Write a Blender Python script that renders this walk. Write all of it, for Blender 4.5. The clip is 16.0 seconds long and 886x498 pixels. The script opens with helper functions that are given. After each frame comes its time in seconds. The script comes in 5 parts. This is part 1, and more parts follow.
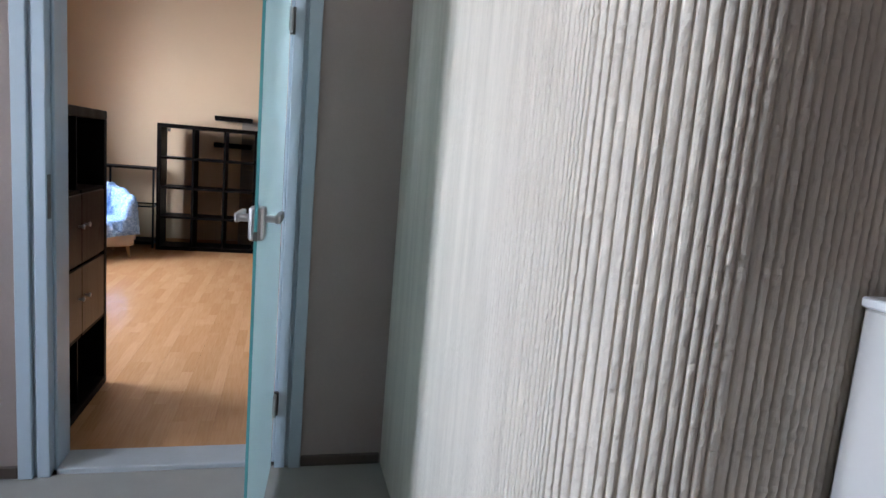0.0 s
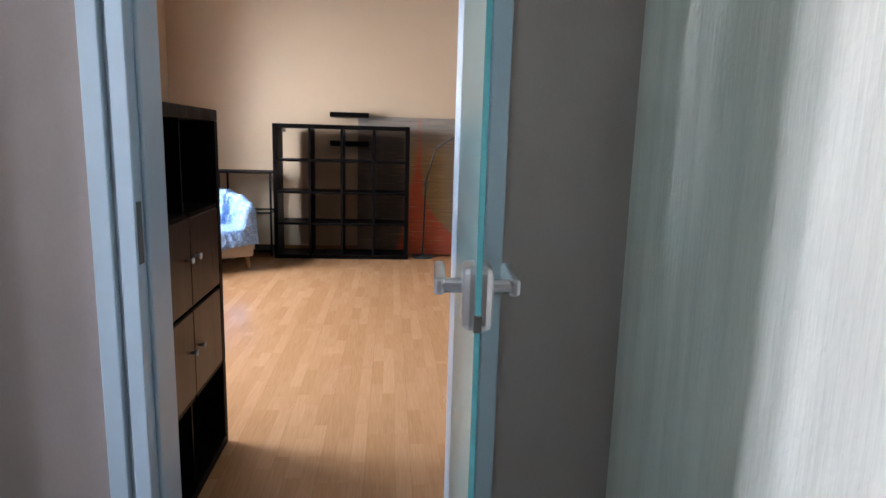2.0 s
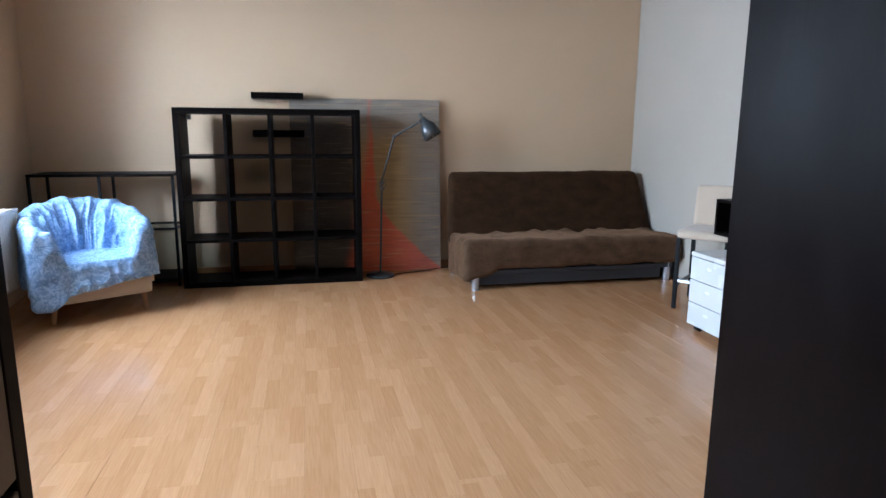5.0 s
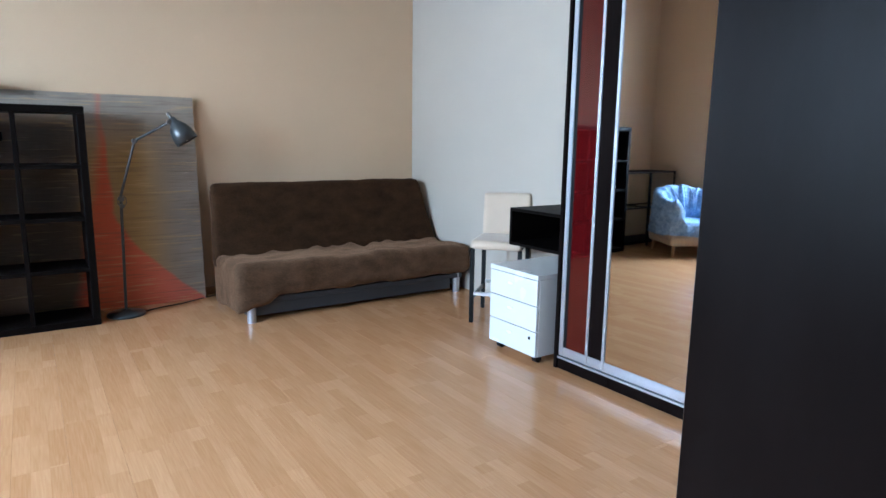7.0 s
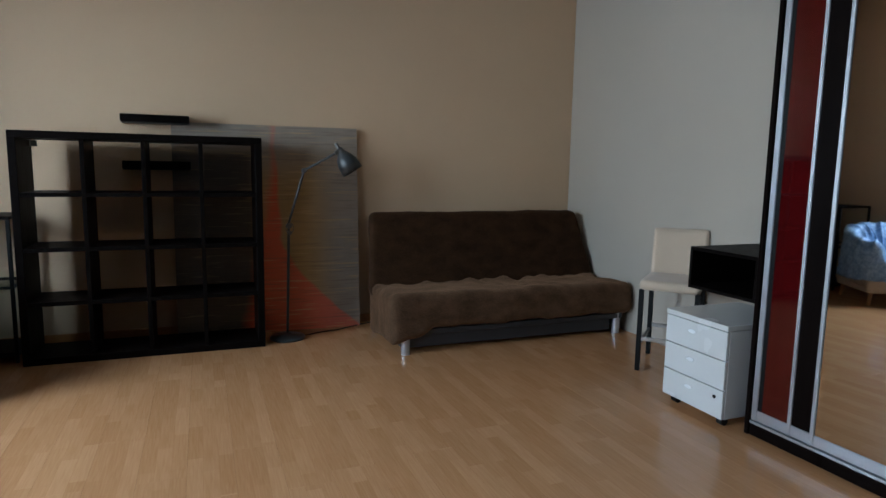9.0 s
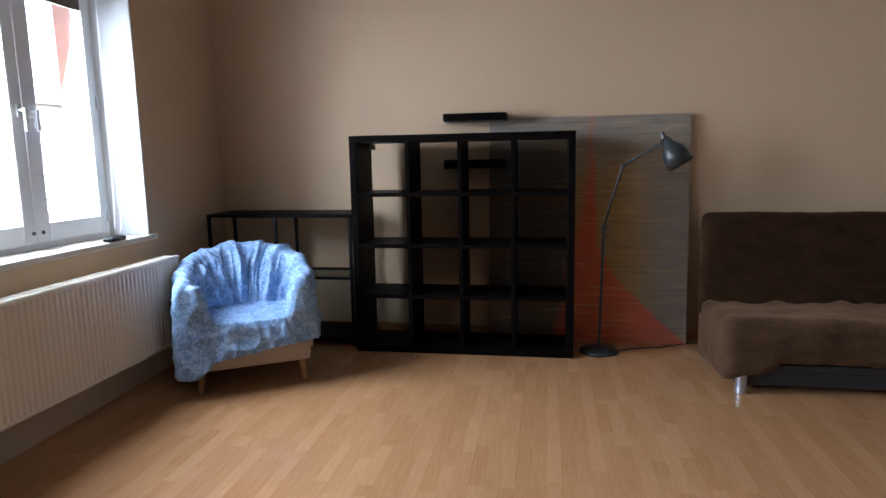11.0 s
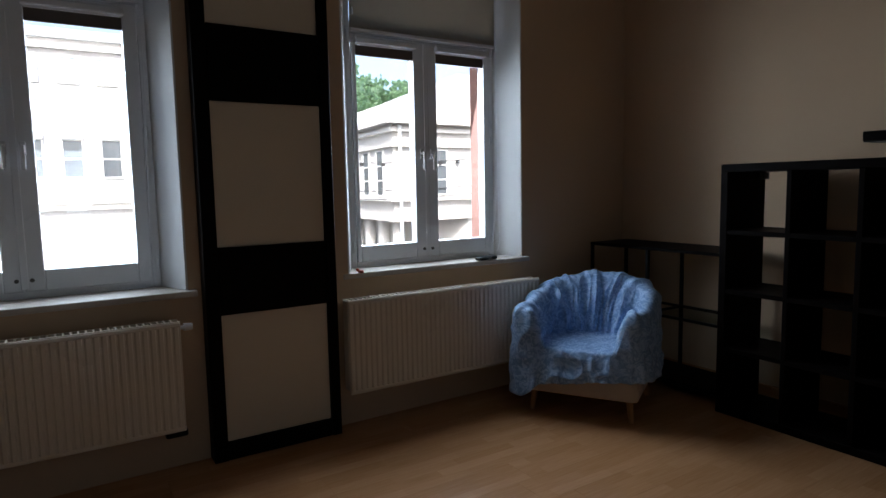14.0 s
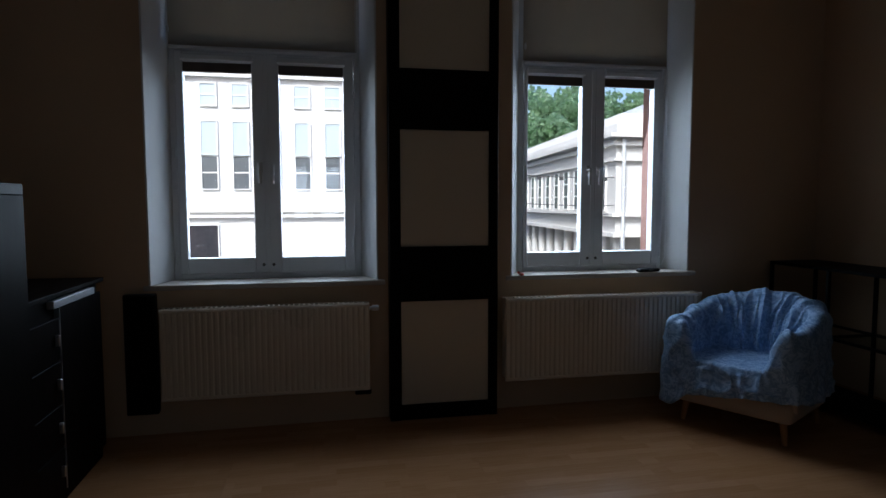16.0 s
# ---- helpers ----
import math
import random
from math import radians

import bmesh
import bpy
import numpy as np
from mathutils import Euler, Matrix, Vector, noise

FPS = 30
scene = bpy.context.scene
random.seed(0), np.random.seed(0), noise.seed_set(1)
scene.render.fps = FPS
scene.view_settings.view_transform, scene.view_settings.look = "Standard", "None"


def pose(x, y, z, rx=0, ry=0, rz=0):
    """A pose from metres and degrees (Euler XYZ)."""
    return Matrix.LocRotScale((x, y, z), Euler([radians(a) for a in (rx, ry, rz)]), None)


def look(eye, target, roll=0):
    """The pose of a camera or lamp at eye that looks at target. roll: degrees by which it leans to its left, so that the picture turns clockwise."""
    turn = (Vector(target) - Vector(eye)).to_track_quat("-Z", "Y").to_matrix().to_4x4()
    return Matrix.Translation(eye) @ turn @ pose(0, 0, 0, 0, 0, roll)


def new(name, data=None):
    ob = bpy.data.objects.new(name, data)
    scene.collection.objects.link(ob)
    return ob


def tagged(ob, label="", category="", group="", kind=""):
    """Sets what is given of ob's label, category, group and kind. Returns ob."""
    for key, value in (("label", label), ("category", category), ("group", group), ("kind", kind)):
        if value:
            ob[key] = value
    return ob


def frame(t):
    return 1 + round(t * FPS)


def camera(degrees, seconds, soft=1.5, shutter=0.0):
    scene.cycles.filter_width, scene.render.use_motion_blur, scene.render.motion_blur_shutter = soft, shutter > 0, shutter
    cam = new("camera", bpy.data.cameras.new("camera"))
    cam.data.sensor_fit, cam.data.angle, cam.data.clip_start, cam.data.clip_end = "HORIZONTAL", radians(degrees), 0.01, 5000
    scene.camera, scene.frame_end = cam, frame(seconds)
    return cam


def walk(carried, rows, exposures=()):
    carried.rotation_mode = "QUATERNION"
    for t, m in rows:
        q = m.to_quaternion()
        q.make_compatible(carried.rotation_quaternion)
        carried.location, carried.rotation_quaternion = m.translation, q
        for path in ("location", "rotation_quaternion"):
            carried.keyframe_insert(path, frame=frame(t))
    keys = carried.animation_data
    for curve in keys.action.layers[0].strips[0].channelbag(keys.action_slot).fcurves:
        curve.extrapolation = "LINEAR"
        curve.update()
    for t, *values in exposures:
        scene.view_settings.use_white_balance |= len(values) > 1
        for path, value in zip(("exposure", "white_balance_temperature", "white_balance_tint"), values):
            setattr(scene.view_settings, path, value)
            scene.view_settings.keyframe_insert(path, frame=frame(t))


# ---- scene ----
cam = camera(71.5, 16.0)
EXPOSURE = [(0.0, 4.2, 6200, 18), (0.5, 4.12, 6200, 18), (1.0, 4.1, 6250, 18), (1.5, 4.2, 6250, 18), (2.5, 4.35, 6100, 17), (3.0, 4.22, 6100, 17), (5.5, 4.25, 5250, 7), (6.0, 4.3, 5200, 6), (7.0, 4.5, 5200, 6), (7.5, 4.5, 5300, 6), (8.0, 3.95, 5450, 7), (8.5, 3.35, 5600, 7), (9.0, 3.15, 5700, 5), (9.7, 3.85, 5300, 9), (12.0, 3.05, 6300, 13), (13.0, 2.45, 6300, 12), (14.0, 1.65, 6050, 11), (15.0, 1.15, 5850, 9), (16.0, 0.75, 5700, 9)]
PATH = [
    (0, (1.024, 0.579, 1.367), (1.522, 2.494, 1.073), 4.8),
    (0.5, (1.027, 0.762, 1.365), (1.193, 2.731, 1.053), 3.1),
    (1, (1.021, 0.972, 1.364), (1.069, 2.942, 1.024), 2.4),
    (1.5, (0.907, 1.238, 1.362), (1.062, 3.206, 1.044), 2.1),
    (2, (0.823, 1.487, 1.364), (0.995, 3.449, 1.014), 1.6),
    (2.5, (0.737, 1.776, 1.367), (0.861, 3.741, 1.015), 1.3),
    (3, (0.658, 2.016, 1.375), (0.831, 3.974, 1.006), 1.3),
    (5.5, (0.591, 3.232, 1.284), (1.087, 5.135, 0.919), 0.5),
    (6, (0.629, 3.378, 1.276), (1.25, 5.246, 0.92), 0.9),
    (6.5, (0.654, 3.555, 1.272), (1.51, 5.329, 0.929), 1.2),
    (7, (0.692, 3.635, 1.292), (1.79, 5.27, 0.949), 0.8),
    (7.5, (0.63, 3.731, 1.295), (1.923, 5.224, 0.978), 0.8),
    (8, (0.571, 3.813, 1.286), (1.862, 5.31, 0.98), 0.7),
    (8.5, (0.558, 3.881, 1.296), (1.614, 5.556, 1.013), 1.0),
    (9, (0.633, 3.915, 1.304), (1.357, 5.762, 1.043), 1.0),
    (9.5, (0.644, 3.957, 1.301), (1.068, 5.889, 1.002), 0.3),
    (12, (1.095, 4.761, 1.363), (0.203, 6.528, 1.084), -0.4),
    (12.5, (1.203, 4.913, 1.37), (0.021, 6.503, 1.096), -0.2),
    (13, (1.318, 5.019, 1.377), (-0.045, 6.466, 1.158), -0.7),
    (13.5, (1.554, 5.095, 1.383), (-0.013, 6.318, 1.164), -0.3),
    (14, (1.737, 5.091, 1.391), (0.052, 6.149, 1.19), -1.1),
    (14.5, (1.932, 5.02, 1.393), (0.192, 5.991, 1.225), 0.1),
    (15, (2.081, 4.998, 1.414), (0.265, 5.818, 1.239), 0.2),
    (15.5, (2.219, 5.117, 1.379), (0.298, 5.652, 1.226), -0.5),
    (16, (2.343, 5.281, 1.378), (0.387, 5.668, 1.23), -0.1),
]
walk(cam, [(t, look(eye, target, roll)) for t, eye, target, roll in PATH], EXPOSURE)
# ---------------------------------------------------------------- world and light
world = bpy.data.worlds.new("overcast_sky")
scene.world = world
world.use_nodes = True
wn = world.node_tree.nodes
sky = wn.new("ShaderNodeTexSky")
sky.sky_type = "NISHITA"
sky.sun_disc = False
sky.sun_elevation, sky.sun_rotation = radians(44), radians(122)
sky.air_density, sky.dust_density, sky.ozone_density = 1.0, 4.0, 1.0
wn["Background"].inputs["Strength"].default_value = 0.14
world.node_tree.links.new(sky.outputs["Color"], wn["Background"].inputs["Color"])
sun = new("sun", bpy.data.lights.new("sun", "SUN"))
sun.data.energy, sun.data.angle, sun.data.color = 2.8, radians(12), (1.0, 0.97, 0.92)
sun.matrix_world = look((8, -5, 9), (0, 0, 0))
# the sky's light at the window openings, falling inward and down: y of the middle, width, power
for y, w, p, fan in ((1.60, 0.98, 8.2, 180), (4.95, 1.14, 8.8, 130), (7.18, 1.07, 15.0, 165)):
    lamp = new("window_light", bpy.data.lights.new("window_light", "AREA"))
    lamp.data.shape, lamp.data.size, lamp.data.size_y = "RECTANGLE", w, 1.30
    lamp.data.spread = radians(fan)
    lamp.data.energy, lamp.data.color = p, (0.76, 0.89, 1.0)
    lamp.matrix_world = look((-2.005, y, 1.66), (-0.005, y, 0.96))


# ---------------------------------------------------------------- builders
def thing(name, at=(0, 0, 0), rz=0.0, label="", category="", group="", kind=""):
    ob = new(name)
    ob.empty_display_size = 0.1
    ob.matrix_basis = pose(*at, 0, 0, rz)
    return tagged(ob, label, category, group, kind)


def base_of(ob):
    m = Matrix.Identity(4)
    while ob:
        m = ob.matrix_basis @ m
        ob = ob.parent
    return m


def part(name, bm, material, parent=None, label="", local=False, smooth=False, kind=""):
    """Links a bmesh, given in the world's metres (or the parent's own, if local), as one mesh."""
    if parent and not local:
        bm.transform(base_of(parent).inverted())
    me = bpy.data.meshes.new(name)
    bmesh.ops.recalc_face_normals(bm, faces=bm.faces)
    bm.to_mesh(me)
    bm.free()
    if smooth:
        me.shade_smooth()
    ob = new(name, me)
    me.materials.append(material)
    ob.parent = parent
    return tagged(ob, label, kind=kind)


def add_box(bm, x0, x1, y0, y1, z0, z1, bevel=0.0, seg=1, m=None):
    vs = [bm.verts.new((x, y, z)) for x in (x0, x1) for y in (y0, y1) for z in (z0, z1)]
    fs = [bm.faces.new([vs[i] for i in q]) for q in ((0, 1, 3, 2), (4, 6, 7, 5), (0, 4, 5, 1), (2, 3, 7, 6), (0, 2, 6, 4), (1, 5, 7, 3))]
    if bevel:
        edges = list({e for f in fs for e in f.edges})
        out = bmesh.ops.bevel(bm, geom=edges, offset=bevel, segments=seg, affect="EDGES", profile=0.5)
        vs = list({v for f in out["faces"] for v in f.verts} | {v for v in vs if v.is_valid})
    if m:
        bmesh.ops.transform(bm, matrix=m, verts=vs)
    return bm


def box(x0, x1, y0, y1, z0, z1, bevel=0.003, seg=1, m=None):
    return add_box(bmesh.new(), x0, x1, y0, y1, z0, z1, bevel, seg, m)


def add_prism(bm, plan, z0, z1):
    lo, hi = [bm.verts.new((x, y, z0)) for x, y in plan], [bm.verts.new((x, y, z1)) for x, y in plan]
    bm.faces.new(lo), bm.faces.new(hi[::-1])
    for i in range(len(plan)):
        j = (i + 1) % len(plan)
        bm.faces.new((lo[i], lo[j], hi[j], hi[i]))
    return bm


def add_rod(bm, a, b, r0, r1=None, n=12):
    a, b = Vector(a), Vector(b)
    r1 = r0 if r1 is None else r1
    q = (b - a).to_track_quat("Z", "Y").to_matrix()
    rings = [[bm.verts.new(p + q @ Vector((r * math.cos(t), r * math.sin(t), 0))) for t in (2 * math.pi * i / n for i in range(n))] for p, r in ((a, r0), (b, r1))]
    for i in range(n):
        bm.faces.new((rings[0][i], rings[0][(i + 1) % n], rings[1][(i + 1) % n], rings[1][i]))
    bm.faces.new(rings[0][::-1]), bm.faces.new(rings[1])
    return bm


def rod(a, b, r0, r1=None, n=12):
    return add_rod(bmesh.new(), a, b, r0, r1, n)


def lathe(profile, n=24, m=None):
    """Turns a profile of (radius, height) about z."""
    bm = bmesh.new()
    rings = [[bm.verts.new((r * math.cos(2 * math.pi * i / n), r * math.sin(2 * math.pi * i / n), z)) for i in range(n)] for r, z in profile]
    for a, b in zip(rings, rings[1:]):
        for i in range(n):
            bm.faces.new((a[i], a[(i + 1) % n], b[(i + 1) % n], b[i]))
    if m:
        bm.transform(m)
    return bm


def tube(points, r, n=8):
    bm = bmesh.new()
    rings = []
    pts = [Vector(p) for p in points]
    for i, p in enumerate(pts):
        d = (pts[min(i + 1, len(pts) - 1)] - pts[max(i - 1, 0)]).normalized()
        q = d.to_track_quat("Z", "Y").to_matrix()
        rings.append([bm.verts.new(p + q @ Vector((r * math.cos(2 * math.pi * k / n), r * math.sin(2 * math.pi * k / n), 0))) for k in range(n)])
    for a, b in zip(rings, rings[1:]):
        for k in range(n):
            bm.faces.new((a[k], a[(k + 1) % n], b[(k + 1) % n], b[k]))
    bm.faces.new(rings[0][::-1]), bm.faces.new(rings[-1])
    return bm


def soft_box(x0, x1, y0, y1, z0, z1, radius, step=0.05, amp=0.0, freq=3.0, sag=None, seed=0.0):
    """A cushion: a box of fine squares with rounded edges and an uneven skin."""
    bm = bmesh.new()
    lo, hi = Vector((x0, y0, z0)), Vector((x1, y1, z1))
    size = hi - lo
    counts = [max(2, round(s / step)) for s in size]
    seen = {}

    def vert(i, j, k):
        if (i, j, k) not in seen:
            p = Vector((lo[a] + size[a] * c / counts[a] for a, c in enumerate((i, j, k))))
            core = Vector((min(max(p[a], lo[a] + radius), hi[a] - radius) for a in range(3)))
            d = p - core
            if d.length > 1e-6:
                p = core + d.normalized() * radius
                n = d.normalized()
                p += n * amp * (noise.noise(p * freq + Vector((seed, 0, 0))) + 0.4 * noise.noise(p * freq * 3.1 + Vector((0, seed, 0))))
            if sag:
                p = sag(p)
            seen[i, j, k] = bm.verts.new(p)
        return seen[i, j, k]

    for a in range(3):
        b, c = (a + 1) % 3, (a + 2) % 3
        for end in (0, counts[a]):
            for u in range(counts[b]):
                for w in range(counts[c]):
                    quad = []
                    for du, dw in ((0, 0), (1, 0), (1, 1), (0, 1)):
                        idx = [0, 0, 0]
                        idx[a], idx[b], idx[c] = end, u + du, w + dw
                        quad.append(vert(*idx))
                    bm.faces.new(quad)
    return bm


# ---------------------------------------------------------------- materials
def nodes_of(name):
    m = bpy.data.materials.new(name)
    m.use_nodes = True
    t = m.node_tree
    return m, t.nodes, t.links, t.nodes["Principled BSDF"]


def mat(name, c1, c2=None, rough=0.5, scale=8.0, fine=80.0, bump=0.1, metal=0.0, stretch=(1, 1, 1), coat=0.0, spec=0.5, sheen=0.0, depth=0.004, rvar=0.1, per_piece=0.0, ior=1.5):
    """A surface of two colours mixed by coarse and fine noise, with relief and uneven gloss."""
    m, n, l, p = nodes_of(name)
    c2 = c2 or tuple(0.8 * v for v in c1)
    co = n.new("ShaderNodeTexCoord")
    mp = n.new("ShaderNodeMapping")
    mp.inputs["Scale"].default_value = stretch
    l.new(co.outputs["Object"], mp.inputs["Vector"])
    big, small = n.new("ShaderNodeTexNoise"), n.new("ShaderNodeTexNoise")
    for t, s, d in ((big, scale, 4), (small, fine, 3)):
        t.inputs["Scale"].default_value, t.inputs["Detail"].default_value = s, d
        l.new(mp.outputs["Vector"], t.inputs["Vector"])
    add = n.new("ShaderNodeMath")
    add.operation = "MULTIPLY_ADD"
    add.inputs[1].default_value, add.inputs[2].default_value = 0.45, -0.1
    l.new(small.outputs["Fac"], add.inputs[0])
    both = n.new("ShaderNodeMath")
    both.operation = "MULTIPLY_ADD"
    both.inputs[1].default_value = 0.75
    l.new(big.outputs["Fac"], both.inputs[0])
    l.new(add.outputs[0], both.inputs[2])
    mix = n.new("ShaderNodeMix")
    mix.data_type = "RGBA"
    mix.inputs["A"].default_value, mix.inputs["B"].default_value = (*c1, 1), (*c2, 1)
    l.new(both.outputs[0], mix.inputs["Factor"])
    colour = mix.outputs["Result"]
    if per_piece:
        info, hsv, rng = n.new("ShaderNodeObjectInfo"), n.new("ShaderNodeHueSaturation"), n.new("ShaderNodeMapRange")
        rng.inputs["To Min"].default_value, rng.inputs["To Max"].default_value = 1 - per_piece, 1 + per_piece
        l.new(info.outputs["Random"], rng.inputs["Value"])
        l.new(rng.outputs["Result"], hsv.inputs["Value"])
        l.new(colour, hsv.inputs["Color"])
        colour = hsv.outputs["Color"]
    l.new(colour, p.inputs["Base Color"])
    rr = n.new("ShaderNodeMapRange")
    rr.inputs["To Min"].default_value, rr.inputs["To Max"].default_value = max(0.02, rough - rvar), min(1, rough + rvar)
    l.new(big.outputs["Fac"], rr.inputs["Value"])
    l.new(rr.outputs["Result"], p.inputs["Roughness"])
    p.inputs["Metallic"].default_value = metal
    p.inputs["IOR"].default_value = ior
    p.inputs["Coat Weight"].default_value = coat
    p.inputs["Specular IOR Level"].default_value = spec
    p.inputs["Sheen Weight"].default_value = sheen
    p.inputs["Sheen Tint"].default_value = (*(min(1.0, 0.03 + 6 * v) for v in c2), 1)
    if bump:
        b = n.new("ShaderNodeBump")
        b.inputs["Strength"].default_value, b.inputs["Distance"].default_value = bump, depth
        l.new(both.outputs[0], b.inputs["Height"])
        l.new(b.outputs["Normal"], p.inputs["Normal"])
    return m


def glass_mat(name, tint=(1, 1, 1), gloss=1.0):
    m, n, l, p = nodes_of(name)
    n.remove(p)
    tr, gl, mx = n.new("ShaderNodeBsdfTransparent"), n.new("ShaderNodeBsdfGlossy"), n.new("ShaderNodeMixShader")
    tr.inputs["Color"].default_value = (*tint, 1)
    gl.inputs["Roughness"].default_value = 0.01
    mx.inputs["Fac"].default_value = 0.035 * gloss
    l.new(tr.outputs[0], mx.inputs[1])
    l.new(gl.outputs[0], mx.inputs[2])
    l.new(mx.outputs[0], n["Material Output"].inputs["Surface"])
    return m


def laminate_mat():
    """Three-strip oak laminate: strips of uneven tone on every board, with grain."""
    m, n, l, p = nodes_of("oak_laminate")
    co, info = n.new("ShaderNodeTexCoord"), n.new("ShaderNodeObjectInfo")
    mp = n.new("ShaderNodeMapping")
    mp.inputs["Rotation"].default_value = (0, 0, radians(90))
    off = n.new("ShaderNodeVectorMath")
    off.operation = "MULTIPLY_ADD"
    off.inputs[1].default_value, off.inputs[2].default_value = (3.1, 0.0, 0), (0, 0, 0)
    l.new(info.outputs["Random"], off.inputs[0])
    l.new(off.outputs[0], mp.inputs["Location"])
    l.new(co.outputs["Object"], mp.inputs["Vector"])
    br = n.new("ShaderNodeTexBrick")
    br.offset = 0.37
    br.inputs["Scale"].default_value = 1.0
    br.inputs["Color1"].default_value, br.inputs["Color2"].default_value, br.inputs["Mortar"].default_value = (0, 0, 0, 1), (1, 1, 1, 1), (0.15, 0.15, 0.15, 1)
    br.inputs["Mortar Size"].default_value = 0.0006
    br.inputs["Brick Width"].default_value, br.inputs["Row Height"].default_value = 0.36, 0.0643
    l.new(mp.outputs["Vector"], br.inputs["Vector"])
    gm = n.new("ShaderNodeMapping")
    gm.inputs["Scale"].default_value = (60, 3, 1)
    l.new(co.outputs["Object"], gm.inputs["Vector"])
    gr = n.new("ShaderNodeTexNoise")
    gr.inputs["Scale"].default_value, gr.inputs["Detail"].default_value, gr.inputs["Distortion"].default_value = 2.0, 5, 0.6
    l.new(gm.outputs["Vector"], gr.inputs["Vector"])
    a = n.new("ShaderNodeMath")
    a.operation = "MULTIPLY_ADD"
    a.inputs[1].default_value = 0.26
    l.new(br.outputs["Color"], a.inputs[0])
    g2 = n.new("ShaderNodeMath")
    g2.operation = "MULTIPLY"
    g2.inputs[1].default_value = 0.5
    l.new(gr.outputs["Fac"], g2.inputs[0])
    l.new(g2.outputs[0], a.inputs[2])
    ramp = n.new("ShaderNodeValToRGB")
    ramp.color_ramp.elements[0].position, ramp.color_ramp.elements[0].color = 0.1, (0.40, 0.182, 0.072, 1)
    ramp.color_ramp.elements[1].position, ramp.color_ramp.elements[1].color = 0.74, (0.60, 0.325, 0.158, 1)
    l.new(a.outputs[0], ramp.inputs["Fac"])
    l.new(ramp.outputs["Color"], p.inputs["Base Color"])
    p.inputs["Roughness"].default_value = 0.19
    bump = n.new("ShaderNodeBump")
    bump.inputs["Strength"].default_value, bump.inputs["Distance"].default_value = 0.03, 0.001
    l.new(gr.outputs["Fac"], bump.inputs["Height"])
    l.new(bump.outputs["Normal"], p.inputs["Normal"])
    return m


CREAM = mat("cream_paint", (0.575, 0.404, 0.255), (0.520, 0.363, 0.228), 0.75, 1.2, 160, 0.12, depth=0.002)
PALE = mat("pale_paint", (0.415, 0.362, 0.300), (0.378, 0.33, 0.270), 0.75, 1.2, 160, 0.12, depth=0.002)
# Far darker than white paint, so the unseen ceiling bounces less light into the shadows.
CEIL = mat("ceiling_dim_grey", (0.40, 0.375, 0.335), (0.36, 0.34, 0.305), 0.85, 1.0, 90, 0.1)
HALL = mat("taupe_wallpaper", (0.375, 0.30, 0.27), (0.30, 0.24, 0.215), 0.7, 5, 170, 0.35, stretch=(1, 1, 0.5), depth=0.003)
RIB = mat("ribbed_wallpaper", (0.77, 0.70, 0.605), (0.40, 0.355, 0.292), 0.7, 9, 120, 0.5, stretch=(1, 2.2, 0.13), depth=0.003)
LAMINATE = laminate_mat()
HALLFLOOR = mat("grey_lino", (0.33, 0.31, 0.28), (0.27, 0.25, 0.22), 0.45, 6, 120, 0.1)
GREYPAINT = mat("grey_blue_painted_steel", (0.42, 0.49, 0.54), (0.38, 0.45, 0.50), 0.35, 6, 140, 0.04, spec=0.5)
DOORGLASS = mat("mint_satin_glass", (0.34, 0.46, 0.48), (0.33, 0.445, 0.465), 0.5, 2, 40, 0.0, coat=1.0, rvar=0.0)
GLASSEDGE = mat("green_glass_edge", (0.07, 0.27, 0.27), (0.11, 0.34, 0.34), 0.1, 6, 60, 0.0)
STEEL = mat("brushed_steel", (0.62, 0.62, 0.62), (0.52, 0.52, 0.52), 0.32, 8, 200, 0.05, metal=1.0, stretch=(1, 1, 12))
DARKSTEEL = mat("dark_steel", (0.16, 0.15, 0.14), (0.10, 0.10, 0.09), 0.4, 8, 200, 0.05, metal=0.8)
CHROME = mat("satin_aluminium", (0.52, 0.53, 0.55), (0.46, 0.47, 0.50), 0.42, 3, 60, 0.0, metal=0.9)
BLACKWOOD = mat("black_brown_veneer", (0.0032, 0.0023, 0.0020), (0.006, 0.0043, 0.0037), 0.45, 5, 90, 0.12, stretch=(6, 6, 0.6), spec=0.3, ior=1.13, depth=0.001)
WENGE = mat("wenge_panel", (0.0034, 0.0021, 0.0018), (0.0066, 0.0040, 0.0034), 0.34, 5, 30, 0.5, stretch=(2, 2, 0.5), depth=0.003, spec=0.4, ior=1.115, rvar=0.16)
REDBROWN = mat("red_brown_door", (0.019, 0.008, 0.005), (0.027, 0.012, 0.007), 0.32, 5, 80, 0.08, stretch=(6, 6, 0.6), ior=1.3)
OAKDOOR = mat("brown_cabinet_door", (0.050, 0.025, 0.013), (0.066, 0.034, 0.018), 0.35, 5, 80, 0.08, stretch=(6, 6, 0.6), ior=1.3)
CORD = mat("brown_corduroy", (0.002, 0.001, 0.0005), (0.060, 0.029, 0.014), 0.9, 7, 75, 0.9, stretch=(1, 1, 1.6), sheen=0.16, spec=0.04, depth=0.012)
# Lighter copy of CORD: worn nap plus the light on the seat, both as colour.
CORDSEAT = mat("worn_lit_brown_corduroy", (0.004, 0.002, 0.001), (0.15, 0.083, 0.046), 0.9, 8, 75, 0.9, stretch=(1, 1, 1.6), sheen=0.2, spec=0.04, depth=0.012)
BEIGE = mat("beige_upholstery", (0.56, 0.44, 0.33), (0.48, 0.375, 0.28), 0.85, 6, 220, 0.3, sheen=0.2, spec=0.2)
